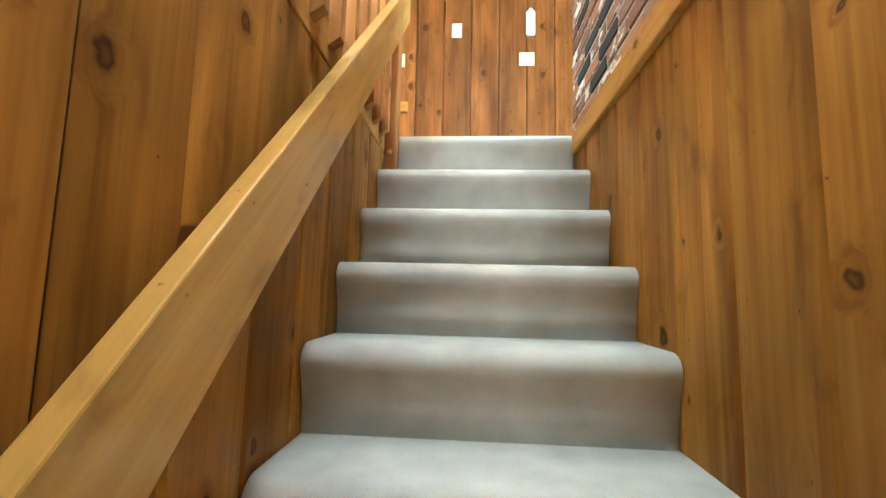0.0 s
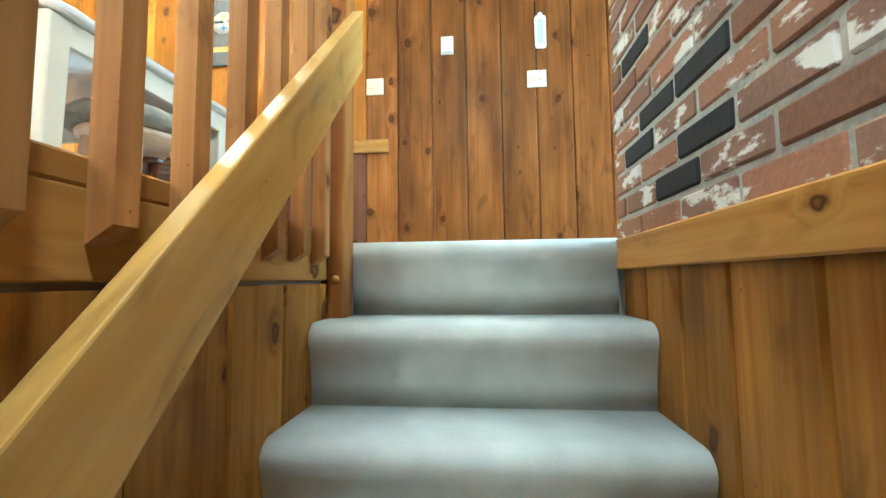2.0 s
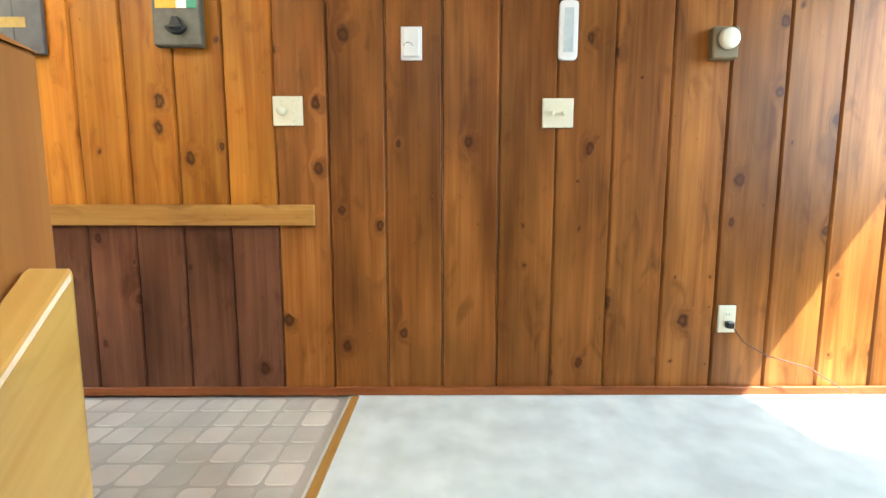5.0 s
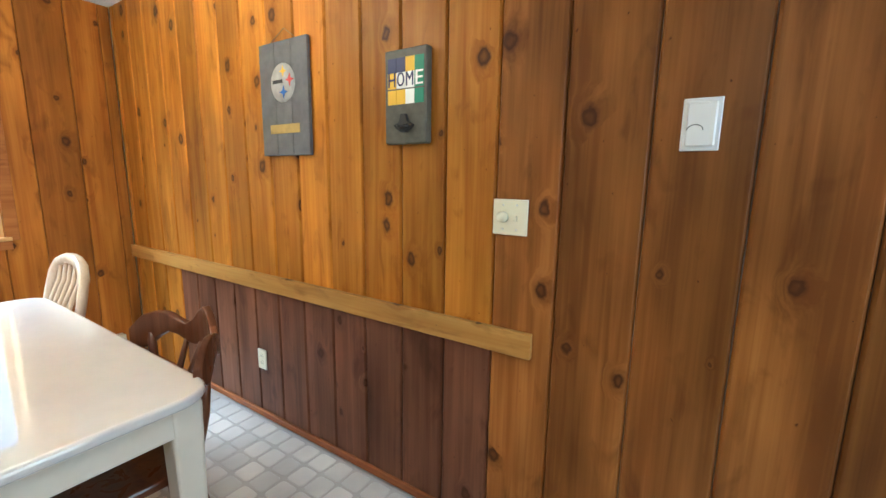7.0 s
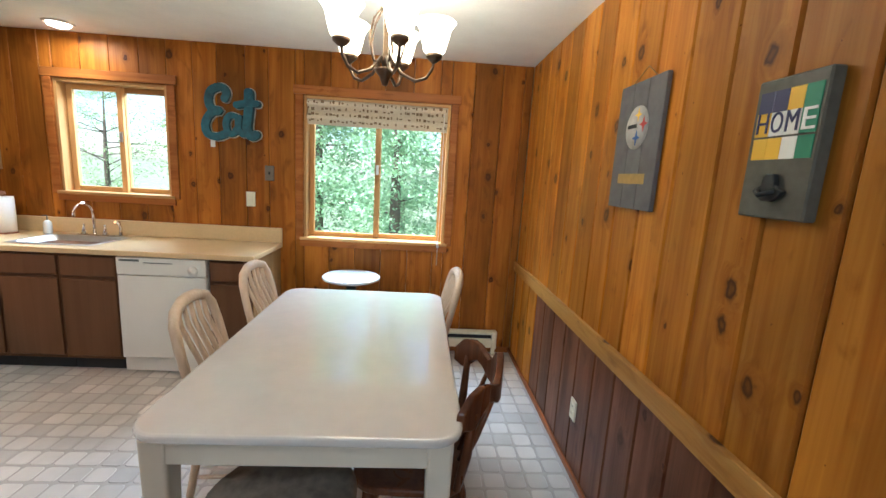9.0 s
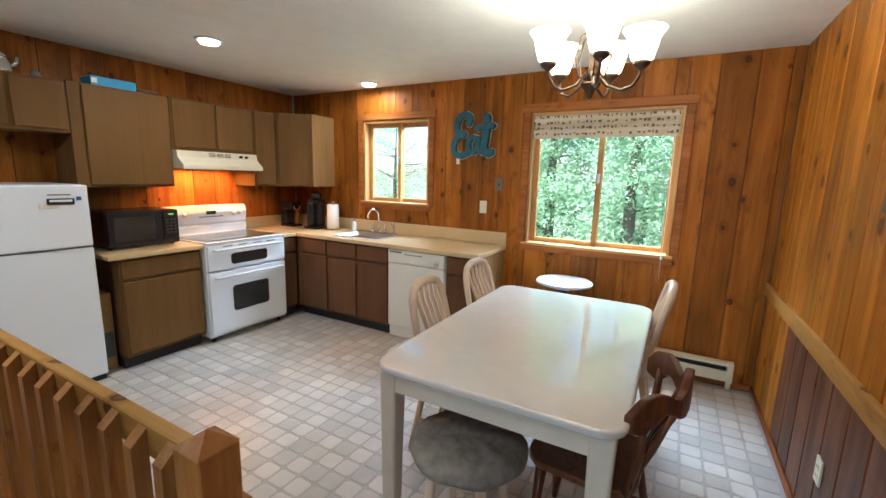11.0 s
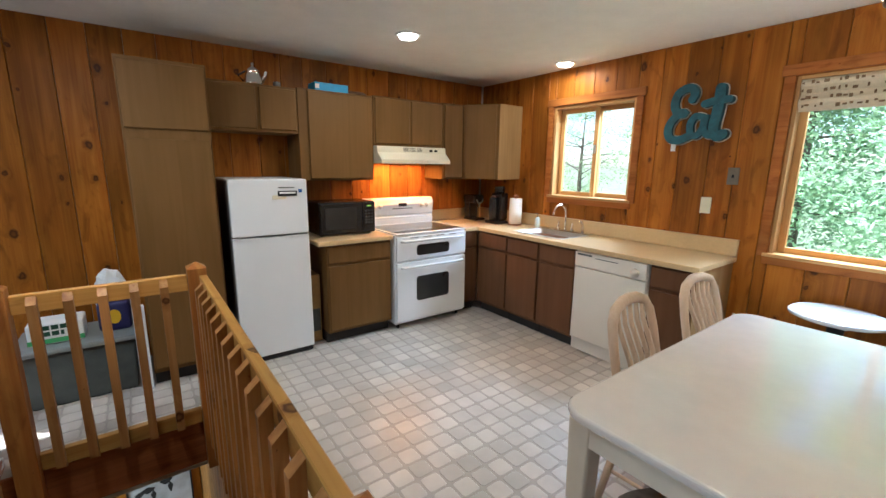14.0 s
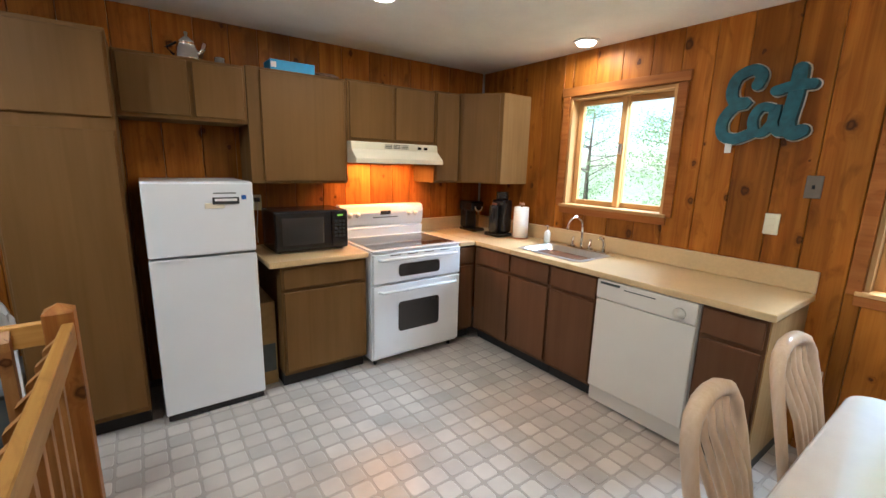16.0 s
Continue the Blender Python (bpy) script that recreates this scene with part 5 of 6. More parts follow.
# heater, side table
bh = thing("baseboard_heater", (WEST, 2.9, 0.06), "cream electric baseboard heater under the window", "heater")
part("back", box(WEST + 0.017, WEST + 0.03, 2.30, 3.66, 0.06, 0.212), cream_enamel, bh)
part("hood", prism([(WEST + 0.03, 0.212), (WEST + 0.078, 0.204), (WEST + 0.08, 0.188), (WEST + 0.03, 0.2)], 2.34, 3.62, "y"), cream_enamel, bh)
part("front", prism([(WEST + 0.065, 0.15), (WEST + 0.078, 0.145), (WEST + 0.08, 0.07), (WEST + 0.065, 0.07)], 2.34, 3.62, "y"), cream_enamel, bh)
part("fins", box(WEST + 0.032, WEST + 0.06, 2.345, 3.615, 0.07, 0.175), dark_rubber, bh, "dark heating fins")
for y in (2.30, 3.62):
    part("end_cap", box(WEST + 0.031, WEST + 0.083, y, y + 0.04, 0.06, 0.214, b=0.004), cream_enamel, bh)
for y in (2.32, 3.64):
    part("foot", box(WEST + 0.02, WEST + 0.06, y - 0.015, y + 0.015, 0.0, 0.06), cream_enamel, bh)

so = thing("side_table", (-3.385, 2.42, 0), "small round white-topped pedestal table under the window", "table")
part("tabletop", lathe([(0, 0.69), (0.20, 0.69), (0.225, 0.70), (0.225, 0.712), (0.215, 0.72), (0, 0.72)], (-3.385, 2.42, 0), 40), mat("glossy_white", (0.72, 0.75, 0.78), 0.12, noise_scale=10, noise_amount=0.06, coat=0.5), so)
part("bracket", box(-3.45, -3.32, 2.36, 2.48, 0.65, 0.689, b=0.005), plate_white, so)
part("column", lathe([(0.05, 0.03), (0.035, 0.1), (0.03, 0.4), (0.04, 0.65)], (-3.385, 2.42, 0), 20), black_paint, so, "dark pedestal")
part("base", lathe([(0.17, 0), (0.17, 0.02), (0.06, 0.035), (0, 0.035)], (-3.385, 2.42, 0), 28), black_paint, so, "dark round base")

# ---- worktop clutter ----
km = thing("coffee_maker", (-3.42, -0.83, 0.908), "black single-cup coffee maker", "coffee maker")
part("base", box(-3.49, -3.34, -0.92, -0.70, 0.908, 0.935, b=0.008), black_plastic, km)
part("tower", box(-3.48, -3.35, -0.92, -0.82, 0.936, 1.16, b=0.012, seg=2), black_plastic, km)
hdp = part("head", box(-3.49, -3.34, -0.93, -0.72, 1.10, 1.20, b=0.02, seg=3), black_plastic, km)
part("handle_ring", tube([(-3.415 + 0.045 * math.cos(radians(a)), -0.715, 1.15 - 0.045 * math.sin(radians(a))) for a in range(0, 181, 20)], 0.006, 8), steel, hdp)
gm = thing("coffee_grinder", (-3.43, -0.45, 0.908), "tall black coffee machine with copper band", "coffee machine")
part("base", box(-3.51, -3.33, -0.53, -0.34, 0.908, 0.94, b=0.01, seg=2), black_plastic, gm)
part("tower", box(-3.52, -3.40, -0.52, -0.36, 0.941, 1.24, b=0.02, seg=3), black_plastic, gm)
part("brew_head", box(-3.40, -3.385, -0.50, -0.44, 1.09, 1.21, b=0.012, seg=2), mat("copper", (0.3, 0.17, 0.12), 0.3, 0.9, noise_scale=30), gm, "copper-coloured front")
part("lid", lathe([(0.055, 1.241), (0.06, 1.26), (0.055, 1.30), (0.062, 1.305), (0.05, 1.31), (0, 1.31)], (-3.46, -0.44, 0), 20), black_plastic, gm)
part("carafe", lathe([(0.035, 0.941), (0.046, 0.96), (0.046, 1.10), (0.04, 1.17), (0.044, 1.19), (0, 1.195)], (-3.365, -0.44, 0), 18), black_plastic, gm)
pt = thing("paper_towel", (-3.50, -0.23, 0.908), "paper towel roll on a wooden stand", "paper towel")
part("roll", lathe([(0.02, 0.92), (0.066, 0.92), (0.068, 1.05), (0.066, 1.19), (0.02, 1.19)], (-3.50, -0.23, 0), 28), paper_white, pt)
stand = mat("stand_wood", (0.36, 0.16, 0.08), 0.5, noise_scale=30)
part("base", lathe([(0.07, 0.908), (0.07, 0.918), (0, 0.919)], (-3.50, -0.23, 0), 24), stand, pt)
part("rod", lathe([(0.01, 0.92), (0.01, 1.2), (0.025, 1.205), (0.022, 1.225), (0, 1.23)], (-3.50, -0.23, 0), 14), stand, pt)
sp = thing("soap_bottle", (-3.50, 0.05, 0.912), "clear soap bottle with grey pump", "soap bottle")
part("bottle", lathe([(0.026, 0.9125), (0.028, 0.93), (0.027, 1.0), (0.012, 1.02), (0, 1.021)], (-3.53, 0.055, 0), 16), mat("soap", (0.62, 0.66, 0.66), 0.15, noise_scale=10), sp)
part("pump", tube([(-3.53, 0.055, 1.02), (-3.53, 0.055, 1.055), (-3.49, 0.06, 1.06)], 0.005, 8), grey_plastic, sp)
so2 = thing("wall_outlet", (-1.47, SOUTH + 0.01, 1.28), "ivory outlet behind the microwave with plug", "outlet")
part("plate", box(-1.49, -1.42, SOUTH + 0.0005, SOUTH + 0.008, 1.17, 1.285, b=0.002), plate_ivory, so2)
part("lead", tube([(-1.455, SOUTH + 0.03, 1.235), (-1.45, SOUTH + 0.04, 1.15), (-1.435, SOUTH + 0.05, 1.0), (-1.44, SOUTH + 0.05, 0.93)], 0.004, 6), paper_white, so2, "white power lead")
part("socket", box(-1.475, -1.435, SOUTH + 0.0085, SOUTH + 0.035, 1.235, 1.265, b=0.003), black_plastic, so2)

# ---- on top of the wall cabinets ----
pc = thing("percolator", (-1.07, -0.78, 2.122), "polished chrome coffee percolator on the cabinet", "percolator")
part("pot", lathe([(0.07, 2.122), (0.072, 2.14), (0.06, 2.19), (0.045, 2.225), (0.05, 2.23), (0.02, 2.255), (0.008, 2.265), (0.012, 2.285), (0, 2.295)], (-1.07, -0.78, 0), 24), chrome, pc)
part("spout", tube([(-1.13, -0.77, 2.15), (-1.155, -0.765, 2.2), (-1.165, -0.76, 2.235)], [0.018, 0.012, 0.01], 10), chrome, pc)
part("handle", tube([(-1.0, -0.79, 2.15), (-0.965, -0.795, 2.19), (-1.02, -0.79, 2.225)], 0.008, 8), black_plastic, pc)
gl = thing("glass_jar", (-1.24, -0.75, 2.122), "small clear glass jar on the cabinet", "jar")
part("jar", lathe([(0.025, 2.122), (0.03, 2.13), (0.03, 2.16), (0.024, 2.165), (0.026, 2.135), (0.02, 2.128), (0, 2.127)], (-1.24, -0.75, 0), 16), mat("clear_jar", (0.45, 0.4, 0.34), 0.08, trans=0.6), gl)
bb = thing("cardboard_box", (-1.68, -0.78, 2.132), "flat bright blue carton on the cabinet", "box")
part("carton", box(-1.83, -1.53, -0.86, -0.70, 2.132, 2.20, b=0.003), blue_box_mat, bb)
part("label_patch", box(-1.57, -1.535, -0.6995, -0.698, 2.15, 2.185), paper_white, bb)
rg = thing("cloth_bundle", (-1.93, -0.78, 2.132), "small brown folded cloth on the cabinet", "cloth")
bm = bmesh.new()
bmesh.ops.create_icosphere(bm, subdivisions=3, radius=1)
for v in bm.verts:
    k = 1 + 0.25 * noise.noise(v.co * 2.2)
    v.co = Vector((-1.93 + 0.10 * v.co.x * k, -0.78 + 0.07 * v.co.y * k, 2.15 + max(-0.018, 0.02 * v.co.z * k)))
part("cloth", bm, mat("brown_cloth", (0.16, 0.09, 0.05), 0.9, noise_scale=40, noise_amount=0.3, bump=0.4), rg)

# ---- storage nook behind the railing ----
bn = thing("storage_bin", (0.15, -0.62, 0), "translucent grey plastic storage bin with lid", "storage bin")
bm = box(-0.14, 0.46, -0.86, -0.44, 0.0, 0.36, b=0.02, seg=2)
for v in bm.verts:
    k = 0.9 + 0.1 * v.co.z / 0.36
    v.co.x, v.co.y = 0.16 + (v.co.x - 0.16) * k, -0.65 + (v.co.y + 0.65) * k
part("tub", bm, grey_plastic, bn)
part("lid", box(-0.16, 0.48, -0.88, -0.42, 0.361, 0.395, b=0.01, seg=2), mat("lid_plastic", (0.24, 0.26, 0.25), 0.35, noise_scale=12), bn)
pk = thing("paper_pack", (0.26, -0.6, 0.396), "white and green paper product pack with lettering", "package")
part("pack", box(0.13, 0.40, -0.72, -0.52, 0.396, 0.53, b=0.012, seg=2), paper_white, pk)
part("green_band", box(0.13, 0.40, -0.5195, -0.518, 0.405, 0.435), mat("pack_green", (0.08, 0.35, 0.12), 0.5, noise_scale=30), pk)
text_green = mat("text_green", (0.01, 0.06, 0.03), 0.5)
for row, widths in ((0.507, (0.028, 0.034, 0.034, 0.03)), (0.468, (0.03, 0.032, 0.034, 0.016))):
    u = 0.36
    for wd in widths:
        part("letter_bar", box(u - wd, u, -0.5195, -0.5175, row - 0.015, row + 0.013), text_green, pk)
        u -= wd + 0.008
bg2 = thing("coffee_bag", (-0.05, -0.62, 0.396), "dark blue and yellow bag on the bin", "bag")
bm = box(-0.12, 0.06, -0.68, -0.56, 0.396, 0.60, b=0.03, seg=3)
part("bag", bm, navy, bg2)
part("label_patch", prism([(-0.03 + 0.035 * math.cos(radians(a)), 0.50 + 0.05 * math.sin(radians(a))) for a in range(0, 360, 30)], -0.5595, -0.557, "y"), yellow, bg2, "yellow oval")
wb = thing("paper_bag", (-0.02, -0.80, 0.396), "crumpled white paper bag", "bag")
bm = bmesh.new()
bmesh.ops.create_icosphere(bm, subdivisions=3, radius=1)
for v in bm.verts:
    k = 1 + 0.22 * noise.noise(v.co * 3.0)
    v.co = Vector((-0.02 + 0.10 * v.co.x * k, -0.80 + 0.055 * v.co.y * k, 0.58 + max(-0.184, 0.2 * v.co.z * k)))
part("bag", bm, paper_white, wb)
wp = thing("white_board", (-0.17, -0.33, 0), "narrow white painted board leaning by the pantry", "board")
part("board", box(-0.195, -0.13, -0.40, -0.375, 0.0, 0.60, b=0.003, m=None), white_enamel, wp)

# ---- picture on the wall at the foot of the stairs ----
pc = thing("framed_picture", (-0.12, LOW_S, -2.0), "black-framed pale picture with dark shapes on the pine wall", "picture")
pic_y = LOW_S + 0.001
for x0, x1, z0, z1 in ((-0.385, -0.37, -1.95, -1.2), (0.13, 0.145, -1.95, -1.2), (-0.37, 0.13, -1.95, -1.935), (-0.37, 0.13, -1.215, -1.2)):
    part("frame", box(x0, x1, pic_y, pic_y + 0.02, z0, z1, b=0.002), black_paint, pc)
part("print", box(-0.37, 0.13, pic_y, pic_y + 0.008, -1.935, -1.215), mat("pale_print", (0.55, 0.57, 0.58), 0.6, noise_scale=9, noise_amount=0.35), pc)
for x, z, w, h in ((-0.17, -1.56, 0.05, 0.035), (-0.10, -1.50, 0.04, 0.04), (-0.02, -1.60, 0.055, 0.03), (-0.20, -1.64, 0.02, 0.05), (-0.06, -1.67, 0.02, 0.05), (0.05, -1.62, 0.035, 0.025)):
    part("shape", prism([(x + w * (1 + 0.18 * math.sin(3 * radians(a))) * math.cos(radians(a)), z + h * (1 + 0.2 * math.cos(4 * radians(a))) * math.sin(radians(a))) for a in range(0, 360, 20)], pic_y + 0.0081, pic_y + 0.0095, "y"), black_paint, pc, "dark blurred shape")

# ---- outdoors ----
grass_mat = mat("grass", (0.24, 0.29, 0.17), 0.95, noise_scale=3, noise_amount=0.5)
solid("ground", box(-400, WEST - 0.17, -300, 300, -1.6, -1.5), grass_mat, "grassy ground outside the windows", "ground")


def leaf_material(name, a, b):
    m = mat(name, a, 0.6)
    nt = m.node_tree
    p = nt.nodes["Principled BSDF"]
    g = nt.nodes.new("ShaderNodeNewGeometry")
    r = nt.nodes.new("ShaderNodeValToRGB")
    r.color_ramp.elements[0].color, r.color_ramp.elements[1].color = (*a, 1), (*b, 1)
    nt.links.new(g.outputs["Random Per Island"], r.inputs["Fac"])
    nt.links.new(r.outputs[0], p.inputs["Base Color"])
    tr = nt.nodes.new("ShaderNodeBsdfTranslucent")
    nt.links.new(r.outputs[0], tr.inputs["Color"])
    mx = nt.nodes.new("ShaderNodeMixShader")
    mx.inputs[0].default_value = 0.45
    nt.links.new(p.outputs[0], mx.inputs[1])
    nt.links.new(tr.outputs[0], mx.inputs[2])
    nt.links.new(mx.outputs[0], nt.nodes["Material Output"].inputs["Surface"])
    return m


cedar_leaf = leaf_material("cedar_leaf", (0.21, 0.34, 0.17), (0.42, 0.55, 0.33))
broad_leaf = leaf_material("broad_leaf", (0.24, 0.36, 0.14), (0.42, 0.52, 0.28))
bark = mat("bark", (0.12, 0.09, 0.065), 0.9, noise_scale=20, noise_amount=0.4, bump=0.6)


def tree(name, x, y, h, r, seed, conifer, label):
    rnd = random.Random(seed)
    t = thing(name, (x, y, -1.5), label, "tree", "trees outside the windows")
    bm = tube([(x, y, -1.5), (x + 0.05, y, -1.5 + h * 0.5), (x, y + 0.04, -1.5 + h * 0.95)], [0.13, 0.08, 0.015], 8)
    part("trunk", bm, bark, t)
    vs, fs, limbs = [], [], bmesh.new()
    nb = 150 if conifer else 80
    for k in range(nb):
        s = rnd.random() ** 0.8
        z = -1.5 + h * (0.06 + 0.92 * s) if conifer else -1.5 + h * (0.3 + 0.68 * s)
        reach = r * ((1 - s) ** 0.7 if conifer else math.sqrt(max(0.05, 1 - (2 * s - 1) ** 2))) * rnd.uniform(0.65, 1.1)
        a = rnd.uniform(0, 2 * math.pi)
        d = Vector((math.cos(a), math.sin(a), rnd.uniform(0.0, 0.45)))
        base = Vector((x, y, z))
        if k % 5 == 0:
            tube([base, base + d * reach * 0.9], [0.022, 0.005], 5, into=limbs)
        for j in range(150 if conifer else 70):
            u = rnd.uniform(0.25, 1.0)
            c = base + d * reach * u + Vector((rnd.gauss(0, 0.12), rnd.gauss(0, 0.12), rnd.gauss(0, 0.13)))
            l, wd = rnd.uniform(0.03, 0.062), rnd.uniform(0.011, 0.021)
            e1 = (d * 0.9 + Vector((rnd.gauss(0, 0.6), rnd.gauss(0, 0.6), rnd.gauss(-0.2, 0.6)))).normalized()
            e2 = e1.cross(Vector((rnd.gauss(0, 1), rnd.gauss(0, 1), rnd.gauss(0, 1)))).normalized()
            o = len(vs)
            vs += [c - e1 * l, c + e2 * wd, c + e1 * l, c - e2 * wd]
            fs.append((o, o + 1, o + 2, o + 3))
    part("limbs", limbs, bark, t)
    me = bpy.data.meshes.new("crown")
    me.from_pydata([v - t.location for v in vs], [], fs)
    me.materials.append(cedar_leaf if conifer else broad_leaf)
    ob = new("crown", me)
    ob.parent = t


for k, (x, y, h, r) in enumerate(((-7.6, 2.5, 7.0, 1.7), (-8.4, 4.2, 5.5, 1.3), (-7.8, 1.1, 6.4, 1.5), (-11.5, 6.6, 7.0, 1.9), (-13.0, 2.4, 6.0, 1.7))):
    tree("cedar_tree", x, y, h, r, 30 + k, True, "dense green cedar close outside the window")
for k, (x, y, h, r) in enumerate(((-14.0, -4.0, 4.9, 1.7), (-15.5, -8.0, 5.6, 2.0), (-13.4, -1.0, 4.8, 1.5))):
    tree("leafy_tree", x, y, h, r, 60 + k, False, "sunlit light green leafy tree outside")


# ---- brickwork beside the stairs ----
def brick_material(name, black=False):
    m = bpy.data.materials.new(name)
    m.use_nodes = True
    nt = m.node_tree
    N, L = nt.nodes.new, nt.links.new
    p = nt.nodes["Principled BSDF"]
    p.inputs["Roughness"].default_value = 0.9
    g, info = N("ShaderNodeNewGeometry"), N("ShaderNodeObjectInfo")
    add = N("ShaderNodeMath")
    add.operation = "ADD"
    L(info.outputs["Random"], add.inputs[0])
    L(g.outputs["Random Per Island"], add.inputs[1])
    fr = N("ShaderNodeMath")
    fr.operation = "FRACT"
    L(add.outputs[0], fr.inputs[0])
    ramp = N("ShaderNodeValToRGB")
    ramp.color_ramp.interpolation = "CONSTANT"
    e = ramp.color_ramp.elements
    e[0].position, e[0].color = 0.0, (0.022, 0.021, 0.024, 1)
    e[1].position, e[1].color = 0.03, (0.2, 0.095, 0.058, 1)
    for pos, col in ((0.35, (0.27, 0.12, 0.062)), (0.55, (0.21, 0.105, 0.07)), (0.72, (0.31, 0.135, 0.07)), (0.88, (0.25, 0.13, 0.085))):
        q = e.new(pos)
        q.color = (*col, 1)
    if not black:
        L(fr.outputs[0], ramp.inputs["Fac"])
    else:
        ramp.inputs["Fac"].default_value = 0.0
    n = N("ShaderNodeTexNoise")
    n.inputs["Scale"].default_value, n.inputs["Detail"].default_value, n.inputs["Roughness"].default_value = 1.0, 6, 0.62
    st = N("ShaderNodeVectorMath")
    st.operation = "MULTIPLY"
    st.inputs[1].default_value = (7, 7, 16)
    L(g.outputs["Position"], st.inputs[0])
    L(st.outputs[0], n.inputs["Vector"])
    wr = N("ShaderNodeValToRGB")
    wr.color_ramp.elements[0].position, wr.color_ramp.elements[1].position = 0.545, 0.59
    wr.color_ramp.elements[0].color = (0.04, 0.04, 0.04, 1)
    L(n.outputs["Fac"], wr.inputs["Fac"])
    gate = N("ShaderNodeMath")
    gate.operation = "GREATER_THAN"
    gate.inputs[1].default_value = 2.0 if black else 0.3
    L(fr.outputs[0], gate.inputs[0])
    mul = N("ShaderNodeMath")
    mul.operation = "MULTIPLY"
    L(wr.outputs["Color"], mul.inputs[0])
    L(gate.outputs[0], mul.inputs[1])
    fine = N("ShaderNodeTexNoise")
    fine.inputs["Scale"].default_value, fine.inputs["Detail"].default_value = 120.0, 4
    L(g.outputs["Position"], fine.inputs["Vector"])
    sp = N("ShaderNodeMapRange")
    sp.inputs["To Min"].default_value, sp.inputs["To Max"].default_value = 0.65, 1.35
    L(fine.outputs["Fac"], sp.inputs["Value"])
    sc = N("ShaderNodeVectorMath")
    sc.operation = "SCALE"
    L(ramp.outputs["Color"], sc.inputs[0])
    L(sp.outputs[0], sc.inputs["Scale"])
    mx = N("ShaderNodeMix")
    mx.data_type = "RGBA"
    mx.inputs[7].default_value = (0.72, 0.71, 0.68, 1)
    L(mul.outputs[0], mx.inputs[0])
    L(sc.outputs[0], mx.inputs[6])
    L(mx.outputs[2], p.inputs["Base Color"])
    b = N("ShaderNodeBump")
    b.inputs["Strength"].default_value, b.inputs["Distance"].default_value = 0.35, 0.004
    L(fine.outputs["Fac"], b.inputs["Height"])
    L(b.outputs["Normal"], p.inputs["Normal"])
    return m


brick_mat = brick_material("brick")
black_brick_mat = brick_material("black_brick", True)
core = box(WELL_E - 0.007, 2.45, WELL_S - 0.1, WELL_N - 0.006, 0.001, CEIL)
box(WELL_E + 0.125, 2.45, WELL_S - 0.02, WELL_N, -0.26, 0.0, into=core)
wall_brick = solid("wall_brick", core, mortar, "old whitewash-stained red and black brick chimney wall", "wall")
BL, BH, J = 0.2125, 0.0695, 0.0125
bx = BL - J


def brick_mesh(name, lx, ly, lz, material):
    bm = box(-lx / 2, lx / 2, -ly / 2, ly / 2, -lz / 2, lz / 2, b=0.005)
    me = bpy.data.meshes.new(name)
    bm.to_mesh(me)
    bm.free()
    me.materials.append(material)
    return me


SHORT = 0.08
full, half, full_black = (brick_mesh("brick", 0.05, l, BH - J, m) for l, m in ((bx, brick_mat), (SHORT, brick_mat), (bx, black_brick_mat)))
BLACK = {(1, 2.0), (3, 2.2), (4, 1.9), (2, 1.9), (12, 2.1), (7, 1.5), (6, 1.1)}
rnd = random.Random(21)
rest = bmesh.new()
count = 0
rows_n = int((CEIL - 0.02) / BH) + 1
for r in range(rows_n):
    z = 0.0233 + r * BH
    y, short = WELL_N, r % 2
    while y > WELL_S:
        l = SHORT if short else bx
        mid = y - l / 2
        x = WELL_E + 0.012 + rnd.uniform(-0.002, 0.003)
        turn = Euler((rnd.uniform(-0.008, 0.008), 0, rnd.uniform(-0.01, 0.01)))
        if mid > 0.75 and z < 1.7 and count < 300:
            black = not short and ((r, round(mid, 1)) in BLACK or rnd.random() < 0.015)
            ob = new("brick", half if short else full_black if black else full)
            ob.parent = wall_brick
            ob.location, ob.rotation_euler = (x, mid, z), turn
            count += 1
        else:
            box(-0.025, 0.025, -l / 2, l / 2, -(BH - J) / 2, (BH - J) / 2, into=rest, m=Matrix.Translation((x, mid, z)) @ turn.to_matrix().to_4x4())
        y -= l + J
        short = False
    # return face towards the landing
    xx = WELL_E + 0.05 + (bx if r % 2 else SHORT)
    while xx < 2.3:
        box(xx, xx + bx, WELL_N - 0.05, WELL_N, z - BH / 2 + 0.003, z + BH / 2 - 0.003, into=rest)
        xx += BL
part("brickwork", rest, brick_mat, wall_brick)["kind"] = "stuff"

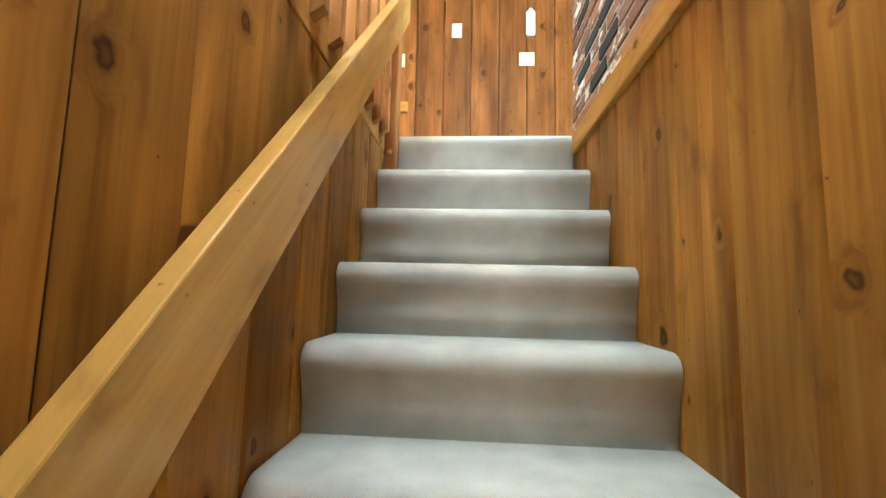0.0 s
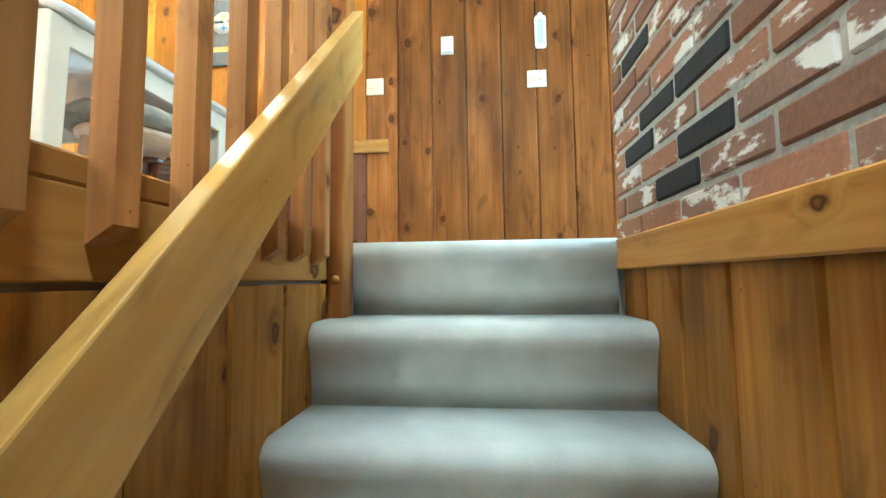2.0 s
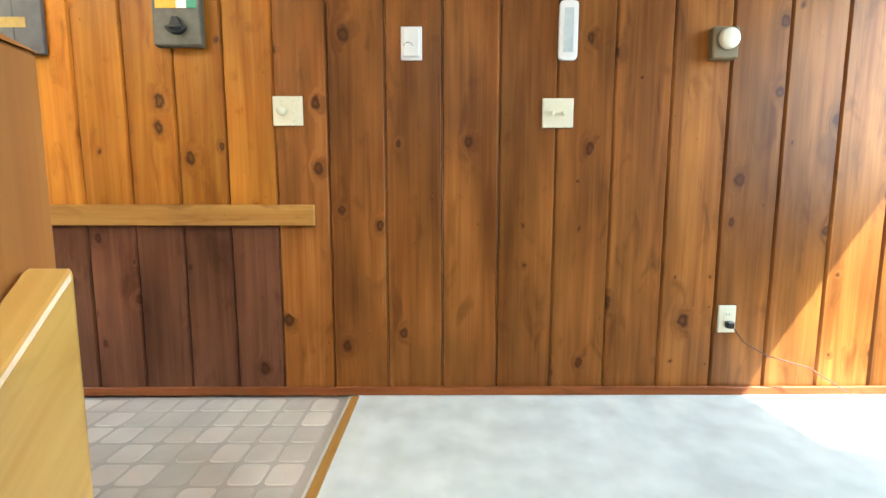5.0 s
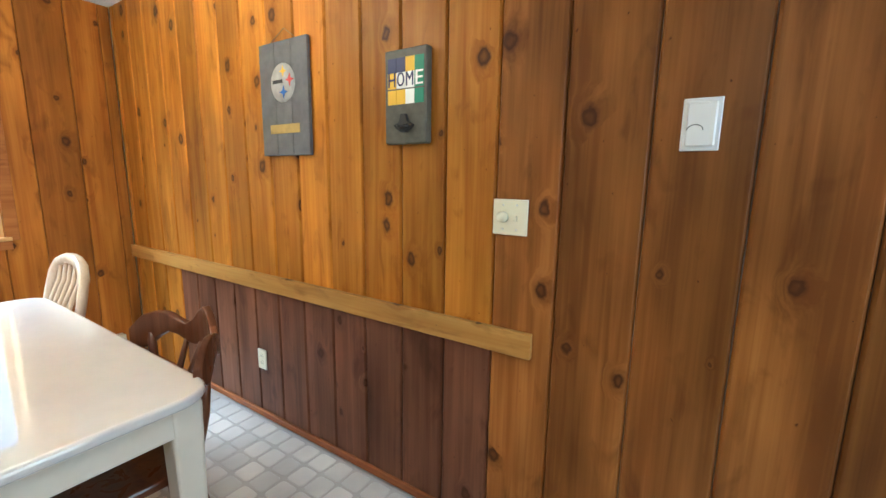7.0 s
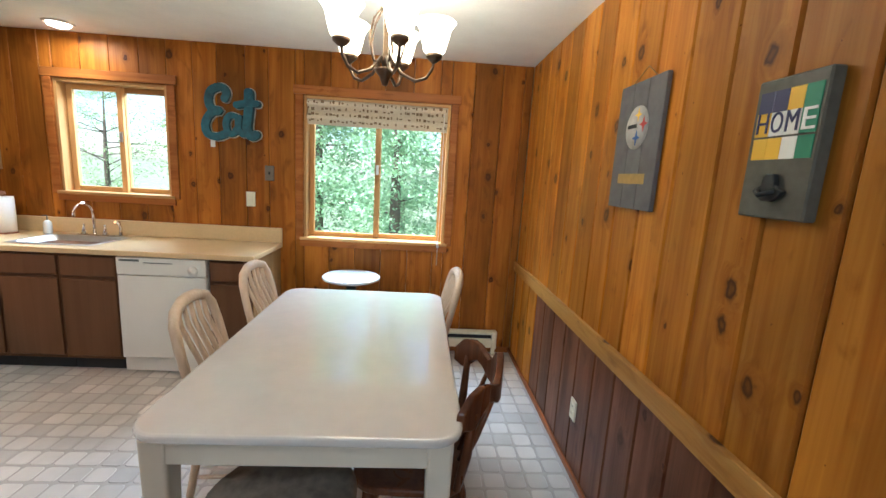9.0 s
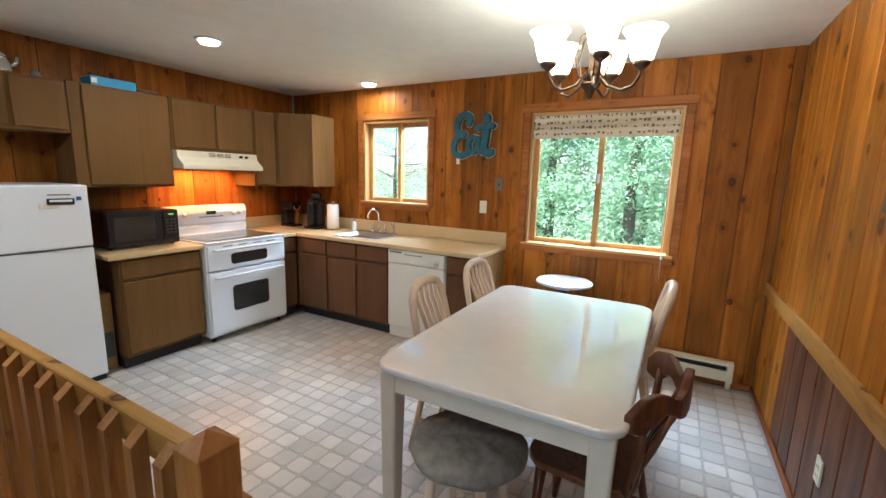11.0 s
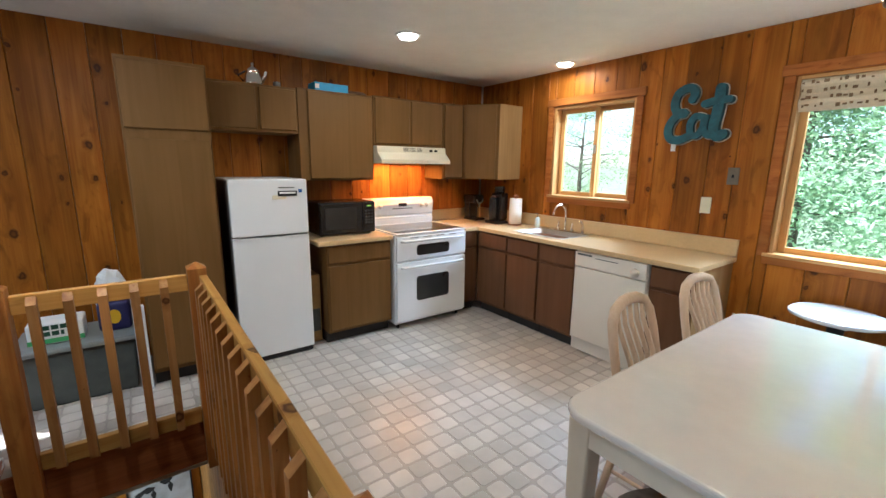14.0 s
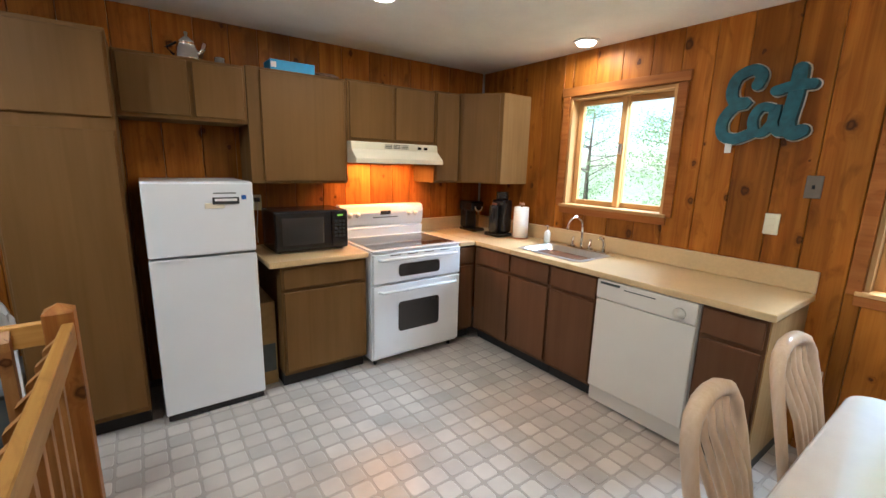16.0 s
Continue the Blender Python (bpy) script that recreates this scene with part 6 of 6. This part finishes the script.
# ---- vinyl floor squares ----
def tile_material():
    m = mat("vinyl_square", (0.51, 0.465, 0.415), 0.3, noise_scale=5, noise_amount=0.2)
    nt = m.node_tree
    N, L = nt.nodes.new, nt.links.new
    p = nt.nodes["Principled BSDF"]
    src = p.inputs["Base Color"].links[0].from_socket
    g, info = N("ShaderNodeNewGeometry"), N("ShaderNodeObjectInfo")
    add, fr = N("ShaderNodeMath"), N("ShaderNodeMath")
    add.operation, fr.operation = "ADD", "FRACT"
    L(info.outputs["Random"], add.inputs[0])
    L(g.outputs["Random Per Island"], add.inputs[1])
    L(add.outputs[0], fr.inputs[0])
    mr = N("ShaderNodeMapRange")
    mr.inputs["To Min"].default_value, mr.inputs["To Max"].default_value = 0.80, 1.14
    L(fr.outputs[0], mr.inputs["Value"])
    sc = N("ShaderNodeVectorMath")
    sc.operation = "SCALE"
    L(src, sc.inputs[0])
    L(mr.outputs[0], sc.inputs["Scale"])
    L(sc.outputs[0], p.inputs["Base Color"])
    return m


tile_mat = tile_material()
TP, TG = 0.114, 0.011
tile_me = bpy.data.meshes.new("tile")
h = (TP - TG) / 2
top_o, bot_o = rounded(-h + 0.003, h - 0.003, -h + 0.003, h - 0.003, 0.016, 2), rounded(-h, h, -h, h, 0.018, 2)


def tile_geometry(cx, cy):
    return [(cx + u, cy + v, 0.0) for u, v in top_o] + [(cx + u, cy + v, -0.0026) for u, v in bot_o]


nt_ = len(top_o)
tile_faces = [tuple(range(nt_))] + [(k, nt_ + k, nt_ + (k + 1) % nt_, (k + 1) % nt_) for k in range(nt_)]
tile_me.from_pydata(tile_geometry(0, 0), [], tile_faces)
tile_me.materials.append(tile_mat)
vs, fs, count = [], [], 0
for i in range(48):
    for j in range(46):
        x, y = 1.25 - i * TP, NORTH - 0.08 - j * TP
        if x < WEST + 0.06 or y < SOUTH + 0.06:
            continue
        if x > WELL_W - 0.10 and y > WELL_S - 0.10:
            continue
        if -2.2 < x < -0.5 and 0.1 < y < 2.1 and count < 300:
            ob = new("tile", tile_me)
            ob.parent = floor
            ob.location = (x, y, 0)
            count += 1
        else:
            o = len(vs)
            vs += tile_geometry(x, y)
            fs += [tuple(o + q for q in f) for f in tile_faces]
me = bpy.data.meshes.new("tiles")
me.from_pydata(vs, [], fs)
me.materials.append(tile_mat)
ob = new("tiles", me)
ob.parent = floor
ob["kind"] = "stuff"
